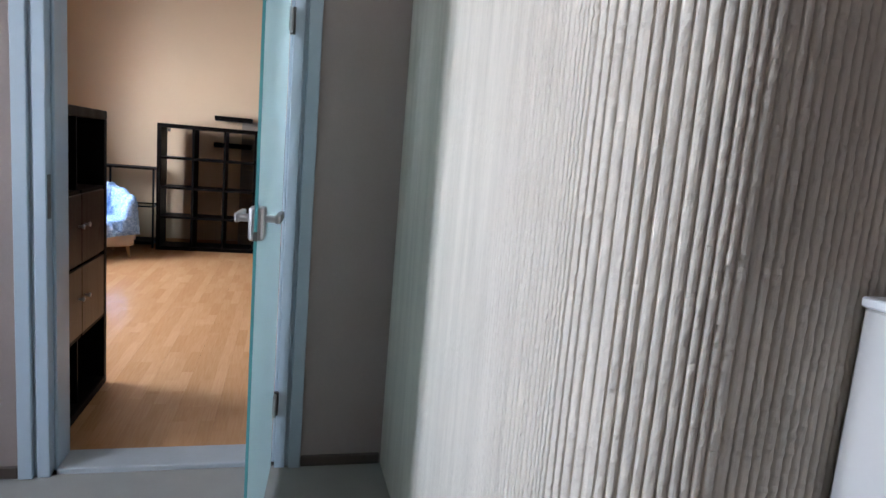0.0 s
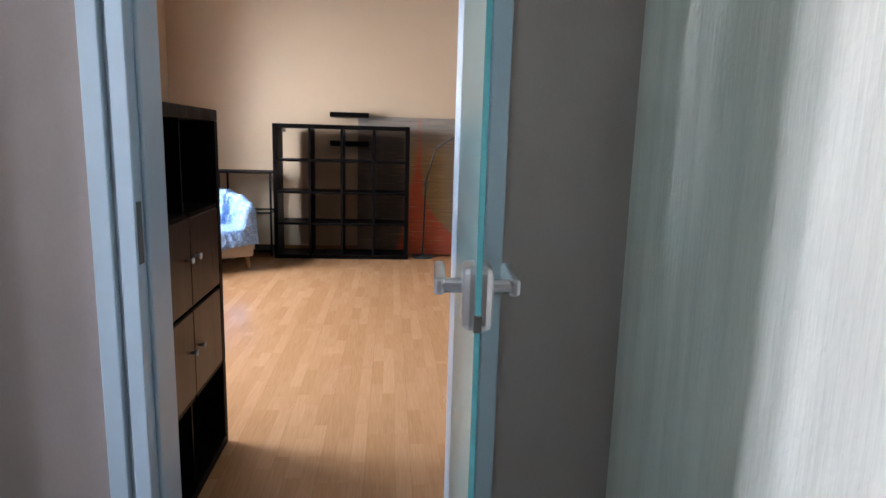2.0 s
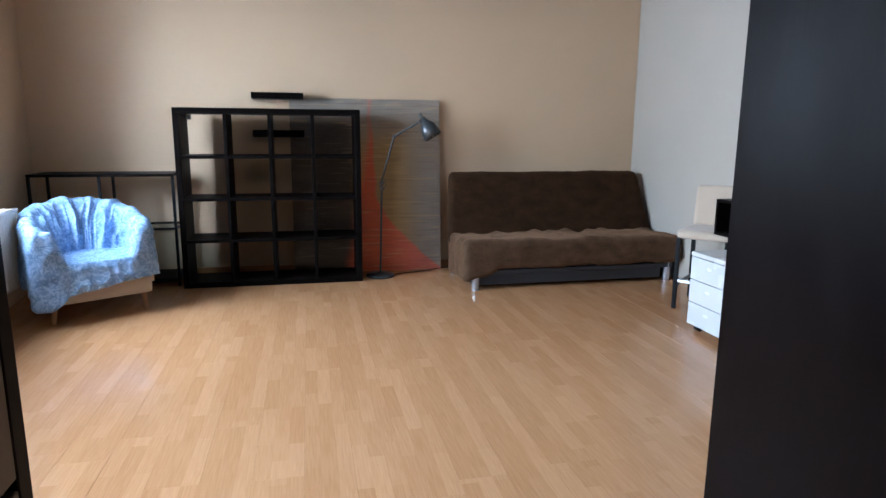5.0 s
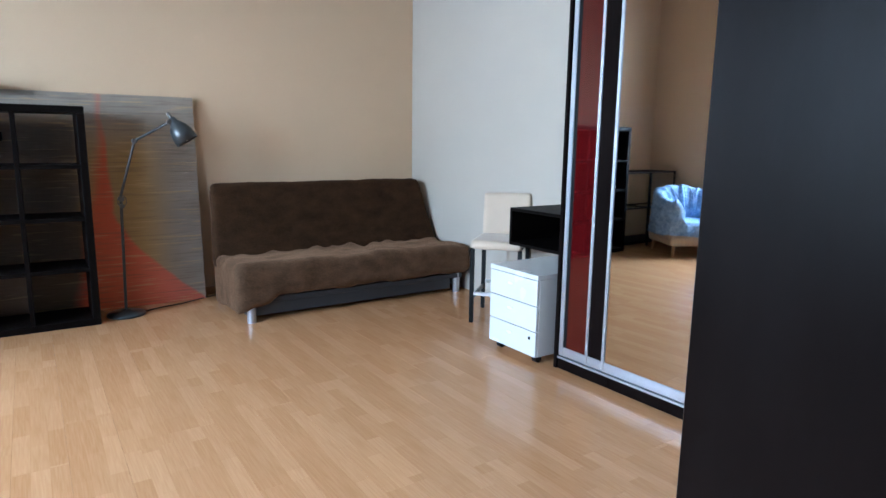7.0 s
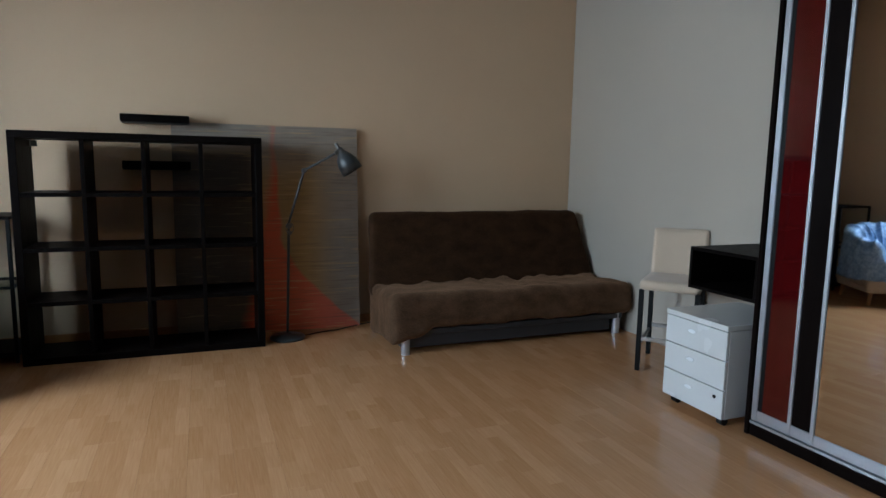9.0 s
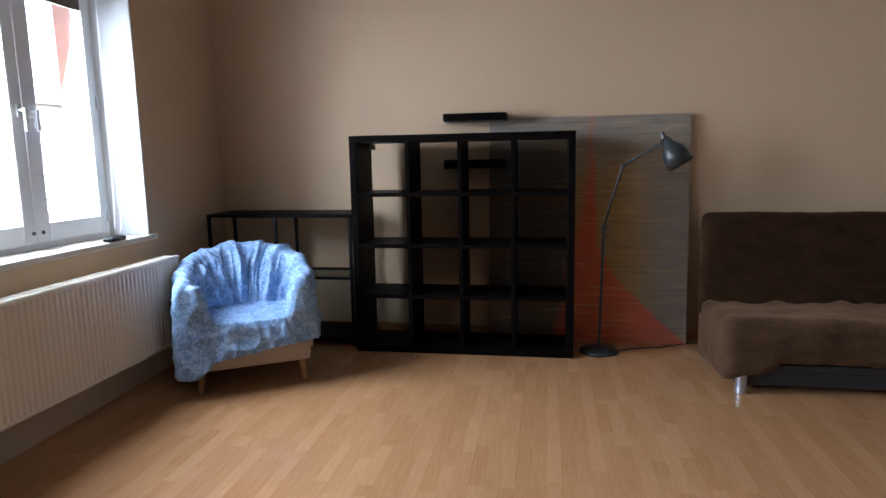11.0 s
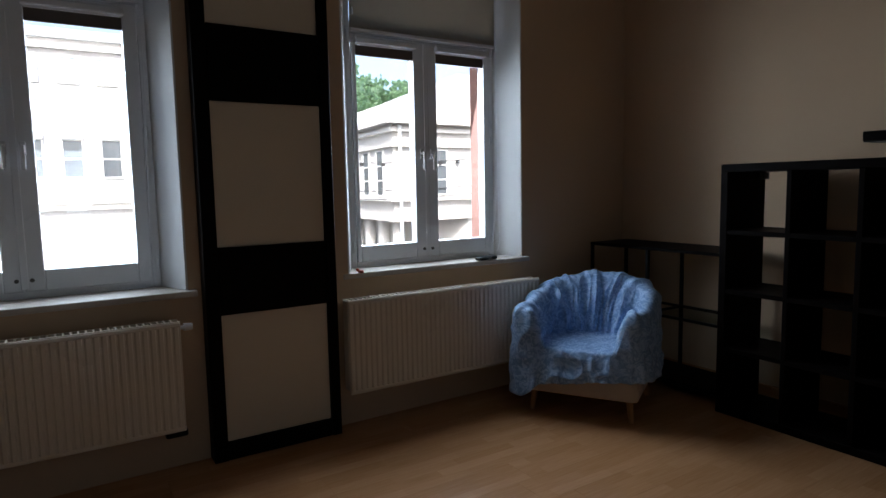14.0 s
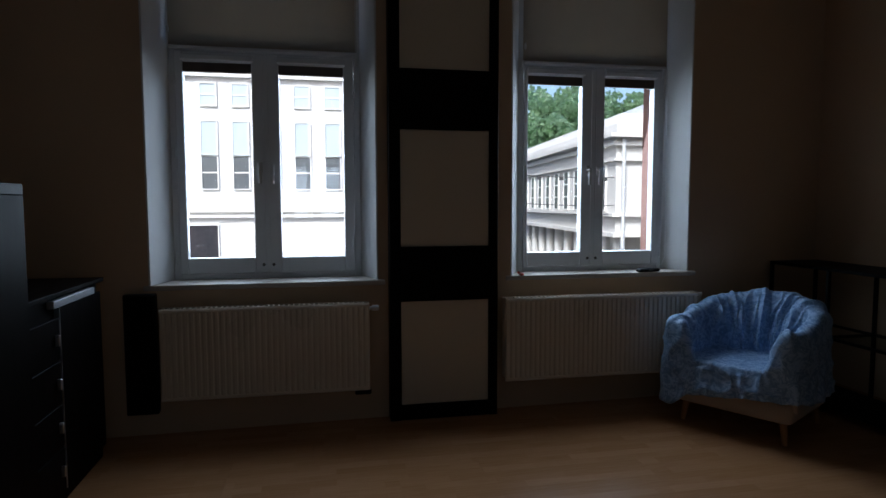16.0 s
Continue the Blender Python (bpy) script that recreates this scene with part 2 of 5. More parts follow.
WOODLEG = mat("beech_leg", (0.42, 0.20, 0.07), (0.34, 0.15, 0.05), 0.4, 8, 90, 0.1, stretch=(6, 6, 0.6))
WHITELAM = mat("white_laminate", (0.62, 0.61, 0.59), (0.58, 0.57, 0.55), 0.25, 3, 90, 0.02)
WHITEPVC = mat("white_window_plastic", (0.78, 0.79, 0.80), (0.72, 0.73, 0.74), 0.3, 4, 120, 0.03)
WHITEPLASTER = mat("white_reveal_plaster", (0.74, 0.73, 0.70), (0.66, 0.65, 0.62), 0.8, 4, 90, 0.2)
SILL = mat("worn_white_sill", (0.62, 0.57, 0.50), (0.36, 0.29, 0.22), 0.5, 7, 60, 0.2, stretch=(1, 0.5, 1))
RADI = mat("radiator_enamel", (0.72, 0.63, 0.50), (0.68, 0.59, 0.465), 0.3, 3, 80, 0.02)
BLIND = mat("beige_blind_fabric", (0.42, 0.37, 0.30), (0.38, 0.335, 0.27), 0.9, 10, 300, 0.3, spec=0.1)
TIMBERCREAM = mat("cream_panel", (0.66, 0.55, 0.40), (0.60, 0.495, 0.355), 0.6, 2.5, 110, 0.08)
REDGLASS = mat("dark_red_glass", (0.055, 0.0025, 0.003), (0.045, 0.002, 0.0025), 0.05, 1, 20, 0.0, coat=0.6, rvar=0.02)
MIRROR = mat("mirror_silver", (0.90, 0.91, 0.90), (0.89, 0.90, 0.89), 0.02, 1, 20, 0.0, metal=1.0, rvar=0.0)
BLACKPL = mat("black_plastic", (0.004, 0.004, 0.004), (0.007, 0.007, 0.007), 0.45, 8, 140, 0.05, ior=1.25)
GREYLAMP = mat("grey_lamp_enamel", (0.036, 0.038, 0.038), (0.026, 0.028, 0.028), 0.35, 8, 140, 0.05)
PANE = glass_mat("window_glass")
SHELFGLASS = glass_mat("smoked_shelf_glass", (0.75, 0.8, 0.8))
ORANGE = mat("orange_brick_render", (0.30, 0.14, 0.095), (0.25, 0.115, 0.08), 0.85, 9, 70, 0.4)
REDTHING = mat("red_plastic", (0.55, 0.06, 0.02), (0.45, 0.05, 0.02), 0.4, 20, 90, 0.05)
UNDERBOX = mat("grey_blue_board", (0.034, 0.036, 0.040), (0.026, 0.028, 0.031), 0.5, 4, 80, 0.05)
PLINTHTRIM = mat("dark_skirting", (0.10, 0.075, 0.06), (0.07, 0.05, 0.04), 0.4, 6, 90, 0.1, stretch=(0.5, 0.5, 4))
THRESH = mat("grey_painted_threshold", (0.44, 0.46, 0.46), (0.36, 0.37, 0.37), 0.45, 8, 80, 0.15)


def throw_mat():
    m, n, l, p = nodes_of("blue_paisley_cotton")
    co = n.new("ShaderNodeTexCoord")
    wob = n.new("ShaderNodeTexNoise")
    wob.inputs["Scale"].default_value = 9
    l.new(co.outputs["Object"], wob.inputs["Vector"])
    mixv = n.new("ShaderNodeMix")
    mixv.data_type = "VECTOR"
    mixv.inputs["Factor"].default_value = 0.12
    l.new(co.outputs["Object"], mixv.inputs["A"])
    l.new(wob.outputs["Color"], mixv.inputs["B"])
    vo = n.new("ShaderNodeTexNoise")
    vo.inputs["Scale"].default_value, vo.inputs["Detail"].default_value, vo.inputs["Distortion"].default_value = 30, 2, 1.6
    l.new(mixv.outputs["Result"], vo.inputs["Vector"])
    ramp = n.new("ShaderNodeValToRGB")
    ramp.color_ramp.elements[0].position, ramp.color_ramp.elements[0].color = 0.42, (0.165, 0.275, 0.465, 1)
    ramp.color_ramp.elements[1].position, ramp.color_ramp.elements[1].color = 0.58, (0.335, 0.465, 0.66, 1)
    l.new(vo.outputs["Fac"], ramp.inputs["Fac"])
    l.new(ramp.outputs["Color"], p.inputs["Base Color"])
    p.inputs["Roughness"].default_value = 0.75
    p.inputs["Sheen Weight"].default_value = 0.05
    fine = n.new("ShaderNodeTexNoise")
    fine.inputs["Scale"].default_value = 45
    l.new(co.outputs["Object"], fine.inputs["Vector"])
    b = n.new("ShaderNodeBump")
    b.inputs["Strength"].default_value, b.inputs["Distance"].default_value = 0.22, 0.004
    l.new(fine.outputs["Fac"], b.inputs["Height"])
    crumple, b0 = n.new("ShaderNodeTexNoise"), n.new("ShaderNodeBump")
    crumple.noise_type = "RIDGED_MULTIFRACTAL"
    crumple.inputs["Scale"].default_value, crumple.inputs["Detail"].default_value, crumple.inputs["Distortion"].default_value = 7, 3, 0.8
    b0.inputs["Strength"].default_value, b0.inputs["Distance"].default_value = 0.5, 0.009
    l.new(co.outputs["Object"], crumple.inputs["Vector"])
    l.new(crumple.outputs["Fac"], b0.inputs["Height"])
    l.new(b0.outputs["Normal"], b.inputs["Normal"])
    l.new(b.outputs["Normal"], p.inputs["Normal"])
    return m


def painting_mat():
    """An abstract canvas under film: grey-beige ground, ochre haze, a red spire that spreads at its foot."""
    m, n, l, p = nodes_of("abstract_canvas")

    def math(op, a, b=None, c=None):
        k = n.new("ShaderNodeMath")
        k.operation = op
        for i, v in enumerate((a, b, c)):
            if isinstance(v, (int, float)):
                k.inputs[i].default_value = v
            elif v is not None:
                l.new(v, k.inputs[i])
        return k.outputs[0]

    def blend(fac, a, b):
        k = n.new("ShaderNodeMix")
        k.data_type = "RGBA"
        l.new(fac, k.inputs["Factor"])
        for s, v in (("A", a), ("B", b)):
            if isinstance(v, tuple):
                k.inputs[s].default_value = (*v, 1)
            else:
                l.new(v, k.inputs[s])
        return k.outputs["Result"]

    def step(v, lo, hi):
        k = n.new("ShaderNodeMapRange")
        k.interpolation_type = "SMOOTHSTEP"
        k.inputs["From Min"].default_value, k.inputs["From Max"].default_value = lo, hi
        l.new(v, k.inputs["Value"])
        return k.outputs["Result"]

    co, xyz = n.new("ShaderNodeTexCoord"), n.new("ShaderNodeSeparateXYZ")
    l.new(co.outputs["Object"], xyz.inputs[0])
    no = n.new("ShaderNodeTexNoise")
    no.inputs["Scale"].default_value, no.inputs["Detail"].default_value = 5, 6
    l.new(co.outputs["Object"], no.inputs["Vector"])
    streak, smap = n.new("ShaderNodeTexNoise"), n.new("ShaderNodeMapping")
    smap.inputs["Scale"].default_value = (1.7, 1, 34)
    l.new(co.outputs["Object"], smap.inputs["Vector"])
    l.new(smap.outputs["Vector"], streak.inputs["Vector"])
    streak.inputs["Scale"].default_value, streak.inputs["Detail"].default_value = 1.6, 3
    x = math("ADD", xyz.outputs["X"], math("MULTIPLY_ADD", no.outputs["Fac"], 0.08, -0.04))
    z = xyz.outputs["Z"]
    foot = math("POWER", math("MAXIMUM", math("MULTIPLY_ADD", z, -1.35, 1.0), 0.0), 1.5)
    right = math("ADD", math("MULTIPLY_ADD", foot, 0.58, 0.745), math("MULTIPLY", math("MAXIMUM", math("SUBTRACT", 1.3, z), 0.0), 0.06))
    left = math("MULTIPLY_ADD", math("MAXIMUM", math("MULTIPLY_ADD", z, -0.75, 1.05), 0.0), -0.24, 0.70)
    spire = math("MULTIPLY", step(math("SUBTRACT", right, x), -0.01, 0.03), step(math("SUBTRACT", x, left), -0.02, 0.08))
    ochre = math("MULTIPLY", step(math("SUBTRACT", 1.26, x), 0.0, 0.34), step(math("SUBTRACT", 1.5, z), 0.0, 0.4))
    ground = blend(no.outputs["Fac"], (0.33, 0.275, 0.225), (0.22, 0.175, 0.135))
    ground = blend(math("MULTIPLY", ochre, 0.95), ground, (0.37, 0.215, 0.06))
    # The bookcase's shade on the canvas behind it, put into the ground as dark brown.
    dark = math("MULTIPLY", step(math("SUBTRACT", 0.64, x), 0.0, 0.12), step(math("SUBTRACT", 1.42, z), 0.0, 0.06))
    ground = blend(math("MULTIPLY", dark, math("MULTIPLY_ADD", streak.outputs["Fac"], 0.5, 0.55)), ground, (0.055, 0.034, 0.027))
    red = blend(step(x, 0.6, 1.3), (0.66, 0.075, 0.015), (0.62, 0.12, 0.07))
    colour = blend(math("MULTIPLY", spire, math("MULTIPLY_ADD", streak.outputs["Fac"], 0.45, 0.66)), ground, red)
    # Horizontal glints, painted into the colour as golden streaks.
    colour = blend(math("MULTIPLY", step(streak.outputs["Fac"], 0.56, 0.66), math("MULTIPLY_ADD", dark, -0.2, 0.5)), colour, (0.56, 0.36, 0.16))
    colour = blend(math("MULTIPLY", step(math("SUBTRACT", 0.46, streak.outputs["Fac"]), 0.0, 0.1), 0.32), colour, (0.13, 0.075, 0.045))
    l.new(colour, p.inputs["Base Color"])
    p.inputs["Roughness"].default_value = 0.4
    p.inputs["Coat Weight"].default_value = 0.2
    p.inputs["Coat Roughness"].default_value = 0.12
    b = n.new("ShaderNodeBump")
    b.inputs["Strength"].default_value, b.inputs["Distance"].default_value = 0.6, 0.008
    l.new(streak.outputs["Fac"], b.inputs["Height"])
    l.new(b.outputs["Normal"], p.inputs["Normal"])
    return m


def satin_glass(m):
    """Lets half of the light through, scattered."""
    t = m.node_tree
    tl, mx = t.nodes.new("ShaderNodeBsdfTranslucent"), t.nodes.new("ShaderNodeMixShader")
    t.nodes["Principled BSDF"].inputs["Coat Roughness"].default_value = 0.0
    t.nodes["Principled BSDF"].inputs["Coat IOR"].default_value = 1.95
    t.nodes["Principled BSDF"].inputs["Specular IOR Level"].default_value = 0.1
    tl.inputs["Color"].default_value = (0.75, 0.87, 0.85, 1)
    mx.inputs["Fac"].default_value = 0.56
    t.links.new(t.nodes["Principled BSDF"].outputs[0], mx.inputs[1])
    t.links.new(tl.outputs[0], mx.inputs[2])
    t.links.new(mx.outputs[0], t.nodes["Material Output"].inputs["Surface"])


satin_glass(DOORGLASS)
THROW = throw_mat()
PAINTING = painting_mat()


# ---------------------------------------------------------------- the large structure
H_ROOM, H_HALL = 3.35, 2.62
HALLCAB = 1.215


def face_x(y):
    """The room side of the window wall, which leans away towards the far corner."""
    return -1.52 - 0.022 * (y - 4.3) if y < 7.85 else -1.598 - 0.119 * (y - 7.85)


# each opening: room side, then the frame's outer edges
OPENINGS = [(1.02, 2.17, 1.09, 2.10), (4.285, 5.628, 4.365, 5.545), (6.515, 7.835, 6.625, 7.735)]
SILL_Z, HEAD_Z = 0.865, 2.99
wall = bmesh.new()
outer = bmesh.new()
edges = [(-0.8, -0.8)] + [(o[1], o[3]) for o in OPENINGS]
ends = [(o[0], o[2]) for o in OPENINGS] + [(9.2, 9.2)]
for (a, fa), (b, fb) in zip(edges, ends):
    mid = [(face_x(y), y) for y in (7.85,) if a < y < b]
    add_prism(wall, [(face_x(a), a), *mid, (face_x(b), b), (-1.86, fb), (-1.86, fa)], 0, H_ROOM)
    add_prism(outer, [(-1.864, fa - (0.06 if fa > 0 else 0)), (-1.864, fb + (0.06 if fb < 9 else 0)), (-1.975, fb + (0.06 if fb < 9 else 0)), (-1.975, fa - (0.06 if fa > 0 else 0))], -4.0, 4.4)
for a, b, fa, fb in OPENINGS:
    for z0, z1 in ((0, SILL_Z), (HEAD_Z, H_ROOM)):
        add_prism(wall, [(face_x(a), a), (face_x(b), b), (-1.86, fb), (-1.86, fa)], z0, z1)
    for z0, z1 in ((-4, 0.88), (HEAD_Z, 4.4)):
        add_prism(outer, [(-1.864, fa - 0.06), (-1.864, fb + 0.06), (-1.973, fb + 0.06), (-1.973, fa - 0.06)], z0, z1)
tagged(part("wall_west", wall, CREAM), "cream painted window wall with deep splayed reveals", "wall", kind="structure")
tagged(part("facade", outer, ORANGE), "orange rendered outer face of the house", "wall", kind="structure")

bm = add_prism(bmesh.new(), [(-1.8, 9.012), (4.1, 8.928), (4.1, 9.2), (-1.8, 9.2)], 0, H_ROOM)
tagged(part("wall_north", bm, CREAM), "warm cream painted far wall, lightly stained", "wall", kind="structure")
tagged(part("wall_east", box(3.856, 4.1, 3.0, 8.92, 0, H_ROOM, 0), PALE), "pale painted side wall behind the wardrobe", "wall", kind="structure")

bm = bmesh.new()
add_box(bm, -1.86, 0.068, 3.135, 3.30, 0, H_ROOM)
add_box(bm, 1.124, 3.856, 3.135, 3.30, 0, H_ROOM)
add_box(bm, 0.068, 1.124, 3.135, 3.30, 2.14, H_ROOM)
tagged(part("wall_south", bm, PALE), "pale painted wall with the glass door's opening", "wall", kind="structure")
# the hall side of that wall is papered
bm = bmesh.new()
add_box(bm, -1.5, 0.066, 3.127, 3.132, 0, H_HALL)
add_box(bm, 1.126, 1.478, 3.127, 3.132, 0, H_HALL)
add_box(bm, 0.066, 1.126, 3.127, 3.132, 2.142, H_HALL)
tagged(part("wallpaper", bm, HALL), "taupe fine-textured wallpaper round the glass door", "wallpaper", kind="structure")
# Added out of view: keeps part of the hall window's light off the left wallpaper.
tagged(part("hall_shade_wall", box(-0.70, -0.55, 2.69, 3.126, 0, H_HALL, 0), HALL), "unseen added wall end that shades the paper left of the door", "wall", kind="structure")
tagged(part("wall_hall_south", box(-1.86, 2.75, -0.8, -0.6, 0, H_HALL, 0), HALL), "taupe papered hall wall", "wall", kind="structure")


CORNER_Y, CORNER_R = 1.314, 0.20


def rib_path(s):
    """A point and outward direction along the papered wall: south along the hall, round the corner, then east."""
    straight, arc = 3.127 - CORNER_Y - CORNER_R, CORNER_R * math.pi / 2
    if s < straight:
        return 1.478, 3.127 - s, -1.0, 0.0
    if s < straight + arc:
        a = (s - straight) / CORNER_R
        return 1.478 + CORNER_R * (1 - math.cos(a)), CORNER_Y + CORNER_R * (1 - math.sin(a)), -math.cos(a), -math.sin(a)
    return 1.478 + CORNER_R + s - straight - arc, CORNER_Y, 0.0, -1.0


def ribbed_wall():
    """Vertical ribs of uneven width, pressed into heavy paper that runs round a rounded corner."""
    rng = np.random.RandomState(4)
    end = 3.127 - CORNER_Y - CORNER_R + CORNER_R * math.pi / 2 + 0.90
    cols, s = [], 0.0
    while s < end - 0.03:
        w = rng.uniform(0.0145, 0.021)
        d = rng.uniform(0.005, 0.008) * min(1.0, max(0.07, (s - 1.12) / 0.52))
        for f, k in ((0.0, 0.70), (0.06, 0.10), (0.22, 0.0), (0.30, 0.55), (0.42, 0.85), (0.62, 1.0), (0.86, 0.92)):
            cols.append((s + f * w, d * k))
        s += w
    cols.append((end, 0.0))
    rows = 300
    verts = []
    for r in range(rows + 1):
        z = H_HALL * r / rows
        for s, d in cols:
            x, y, nx, ny = rib_path(min(end, max(0.0, s + 0.0016 * noise.noise(Vector((s * 14, z * 2.5, 7))))))
            wob = 0.85 + 0.2 * noise.noise(Vector((s * 9, z * 1.2, 0))) + 0.5 * noise.noise(Vector((s * 55, z * 85, 0)))
            h = d * min(1.35, max(0.1, wob)) + 0.0012 * noise.noise(Vector((s * 6, z * 2, 3))) + 0.0024 * max(0.0, noise.noise(Vector((s * 70, z * 60, 5)))) * min(1.0, 0.25 + s / 3)
            verts.append((x + nx * h, y + ny * h, z))
    n = len(cols)
    faces = [(r * n + i, r * n + i + 1, (r + 1) * n + i + 1, (r + 1) * n + i) for r in range(rows) for i in range(n - 1)]
    me = bpy.data.meshes.new("wall_hall_east")
    me.from_pydata(verts, [], faces)
    me.materials.append(RIB)
    return tagged(new("wall_hall_east", me), "off-white wallpaper with heavy vertical ribs round a rounded corner", "wall", kind="structure")


ribbed_wall()
core = add_prism(bmesh.new(), [(1.487, 3.13), (1.487, 1.522), (1.69, 1.324), (2.75, 1.324), (2.75, 3.13)], 0, H_HALL)
tagged(part("wall_hall_core", core, PALE), "plain masonry behind the ribbed paper", "wall", kind="structure")
tagged(part("wall_hall_end", box(2.55, 2.75, -0.6, 1.318, 0, H_HALL, 0), HALL), "taupe papered end wall of the hall", "wall", kind="structure")
tagged(part("ceiling", box(-1.86, 4.1, 3.135, 9.2, H_ROOM, H_ROOM + 0.25, 0), CEIL), "plain unseen ceiling of the room, greyed to dim its bounce", "ceiling", kind="structure")
tagged(part("ceiling_hall", box(-1.86, 2.75, -0.8, 3.126, H_HALL, H_HALL + 0.2, 0), WHITEPLASTER), "plain white ceiling of the hall", "ceiling", kind="structure")
tagged(part("roof_slab", box(-2.0, 4.3, -1.0, 9.4, 3.62, 3.8, 0), CEIL), "slab above the rooms", "slab", kind="structure")
tagged(part("subfloor", box(-1.86, 4.1, 3.14, 9.2, -0.2, -0.012, 0), PLINTHTRIM), "dark underlay beneath the laminate boards", "floor", kind="structure")
tagged(part("floor_hall", box(-1.86, 2.75, -0.8, 3.135, -0.2, 0.0, 0), HALLFLOOR), "worn grey hall floor", "floor", kind="structure")
tagged(part("trim", box(0.186, 1.006, 3.14, 3.305, -0.01, 0.02, 0.004), THRESH), "grey painted door threshold, scuffed", "threshold", kind="structure")
for name, b in (("baseboard", (-1.5, 0.062, 3.112, 3.126)), ("baseboard", (1.13, 1.47, 3.112, 3.126))):
    o = part(name, box(*b, 0, 0.05, 0.004), PLINTHTRIM)
    tagged(o, "low brown hall skirting", "baseboard", kind="structure")
for b in ((-1.45, 1.2, 8.955, 8.975), (1.75, 3.85, 8.92, 8.94)):
    tagged(part("baseboard", box(*b, -0.005, 0.06, 0.005), WOODLEG), "low wood-coloured skirting along the far wall", "baseboard", kind="structure")

# door frame of painted steel, with a groove along its face
frame_door = thing("door_frame", (0.58, 3.2, 0), label="pale grey-blue painted steel door frame", category="door frame", kind="structure")
for s, x0 in ((1, 0.064), (-1, 1.128)):
    bm = bmesh.new()
    for a, b, y0, y1 in ((0.0, 0.050, 3.104, 3.315), (0.050, 0.064, 3.126, 3.31), (0.064, 0.108, 3.112, 3.31), (0.108, 0.120, 3.165, 3.31)):
        xa, xb = sorted((x0 + s * a, x0 + s * b))
        add_box(bm, xa, xb, y0, y1, 0, 2.12, 0.003)
    jamb = part("jamb", bm, GREYPAINT, frame_door)
    if s > 0:
        part("strike_plate", box(0.1715, 0.1745, 3.120, 3.150, 1.02, 1.185, 0.001), DARKSTEEL, jamb, "dark steel strike plate")
bm = bmesh.new()
for a, b, y0, y1 in ((2.065, 2.14, 3.104, 3.315), (2.05, 2.065, 3.124, 3.31), (2.0, 2.05, 3.112, 3.31)):
    add_box(bm, 0.186, 1.006, y0, y1, a, b, 0.003)
part("head", bm, GREYPAINT, frame_door)


def glass_door():
    d = thing("door_1", (1.004, 3.098, 0), -4.2, "mint satin glass door, standing open into the hall", "door")
    part("glass_leaf", box(-0.004, 0.004, -0.793, -0.012, 0.025, 2.02, 0.0), DOORGLASS, d, local=True)
    part("polished_edge", box(-0.0042, 0.0042, -0.7965, -0.7935, 0.025, 2.02, 0.0), GLASSEDGE, d, "green polished glass edge", local=True)
    for z in (0.30, 1.83):
        h = part("hinge", box(-0.016, 0.016, -0.060, -0.004, z - 0.045, z + 0.045, 0.004, 2), STEEL, d, "brushed steel clamp hinge", local=True)
        part("knuckle", add_rod(bmesh.new(), (0.014, -0.006, z - 0.05), (0.014, -0.006, z + 0.05), 0.010), DARKSTEEL, h, local=True)
    lock = part("lock_case", box(-0.022, 0.022, -0.791, -0.727, 1.098, 1.192, 0.010, 2), STEEL, d, "brushed steel lock case", local=True)
    part("latch", box(-0.006, 0.006, -0.799, -0.791, 1.10, 1.125, 0.001), DARKSTEEL, lock, local=True)
    for s in (-1, 1):
        bm = add_rod(bmesh.new(), (s * 0.020, -0.757, 1.158), (s * 0.056, -0.757, 1.158), 0.011)
        add_box(bm, *sorted((s * 0.046, s * 0.062)), -0.768, -0.640, 1.145, 1.171, 0.005, 2)
        part("lever", bm, STEEL, lock, local=True)
    return d


glass_door()


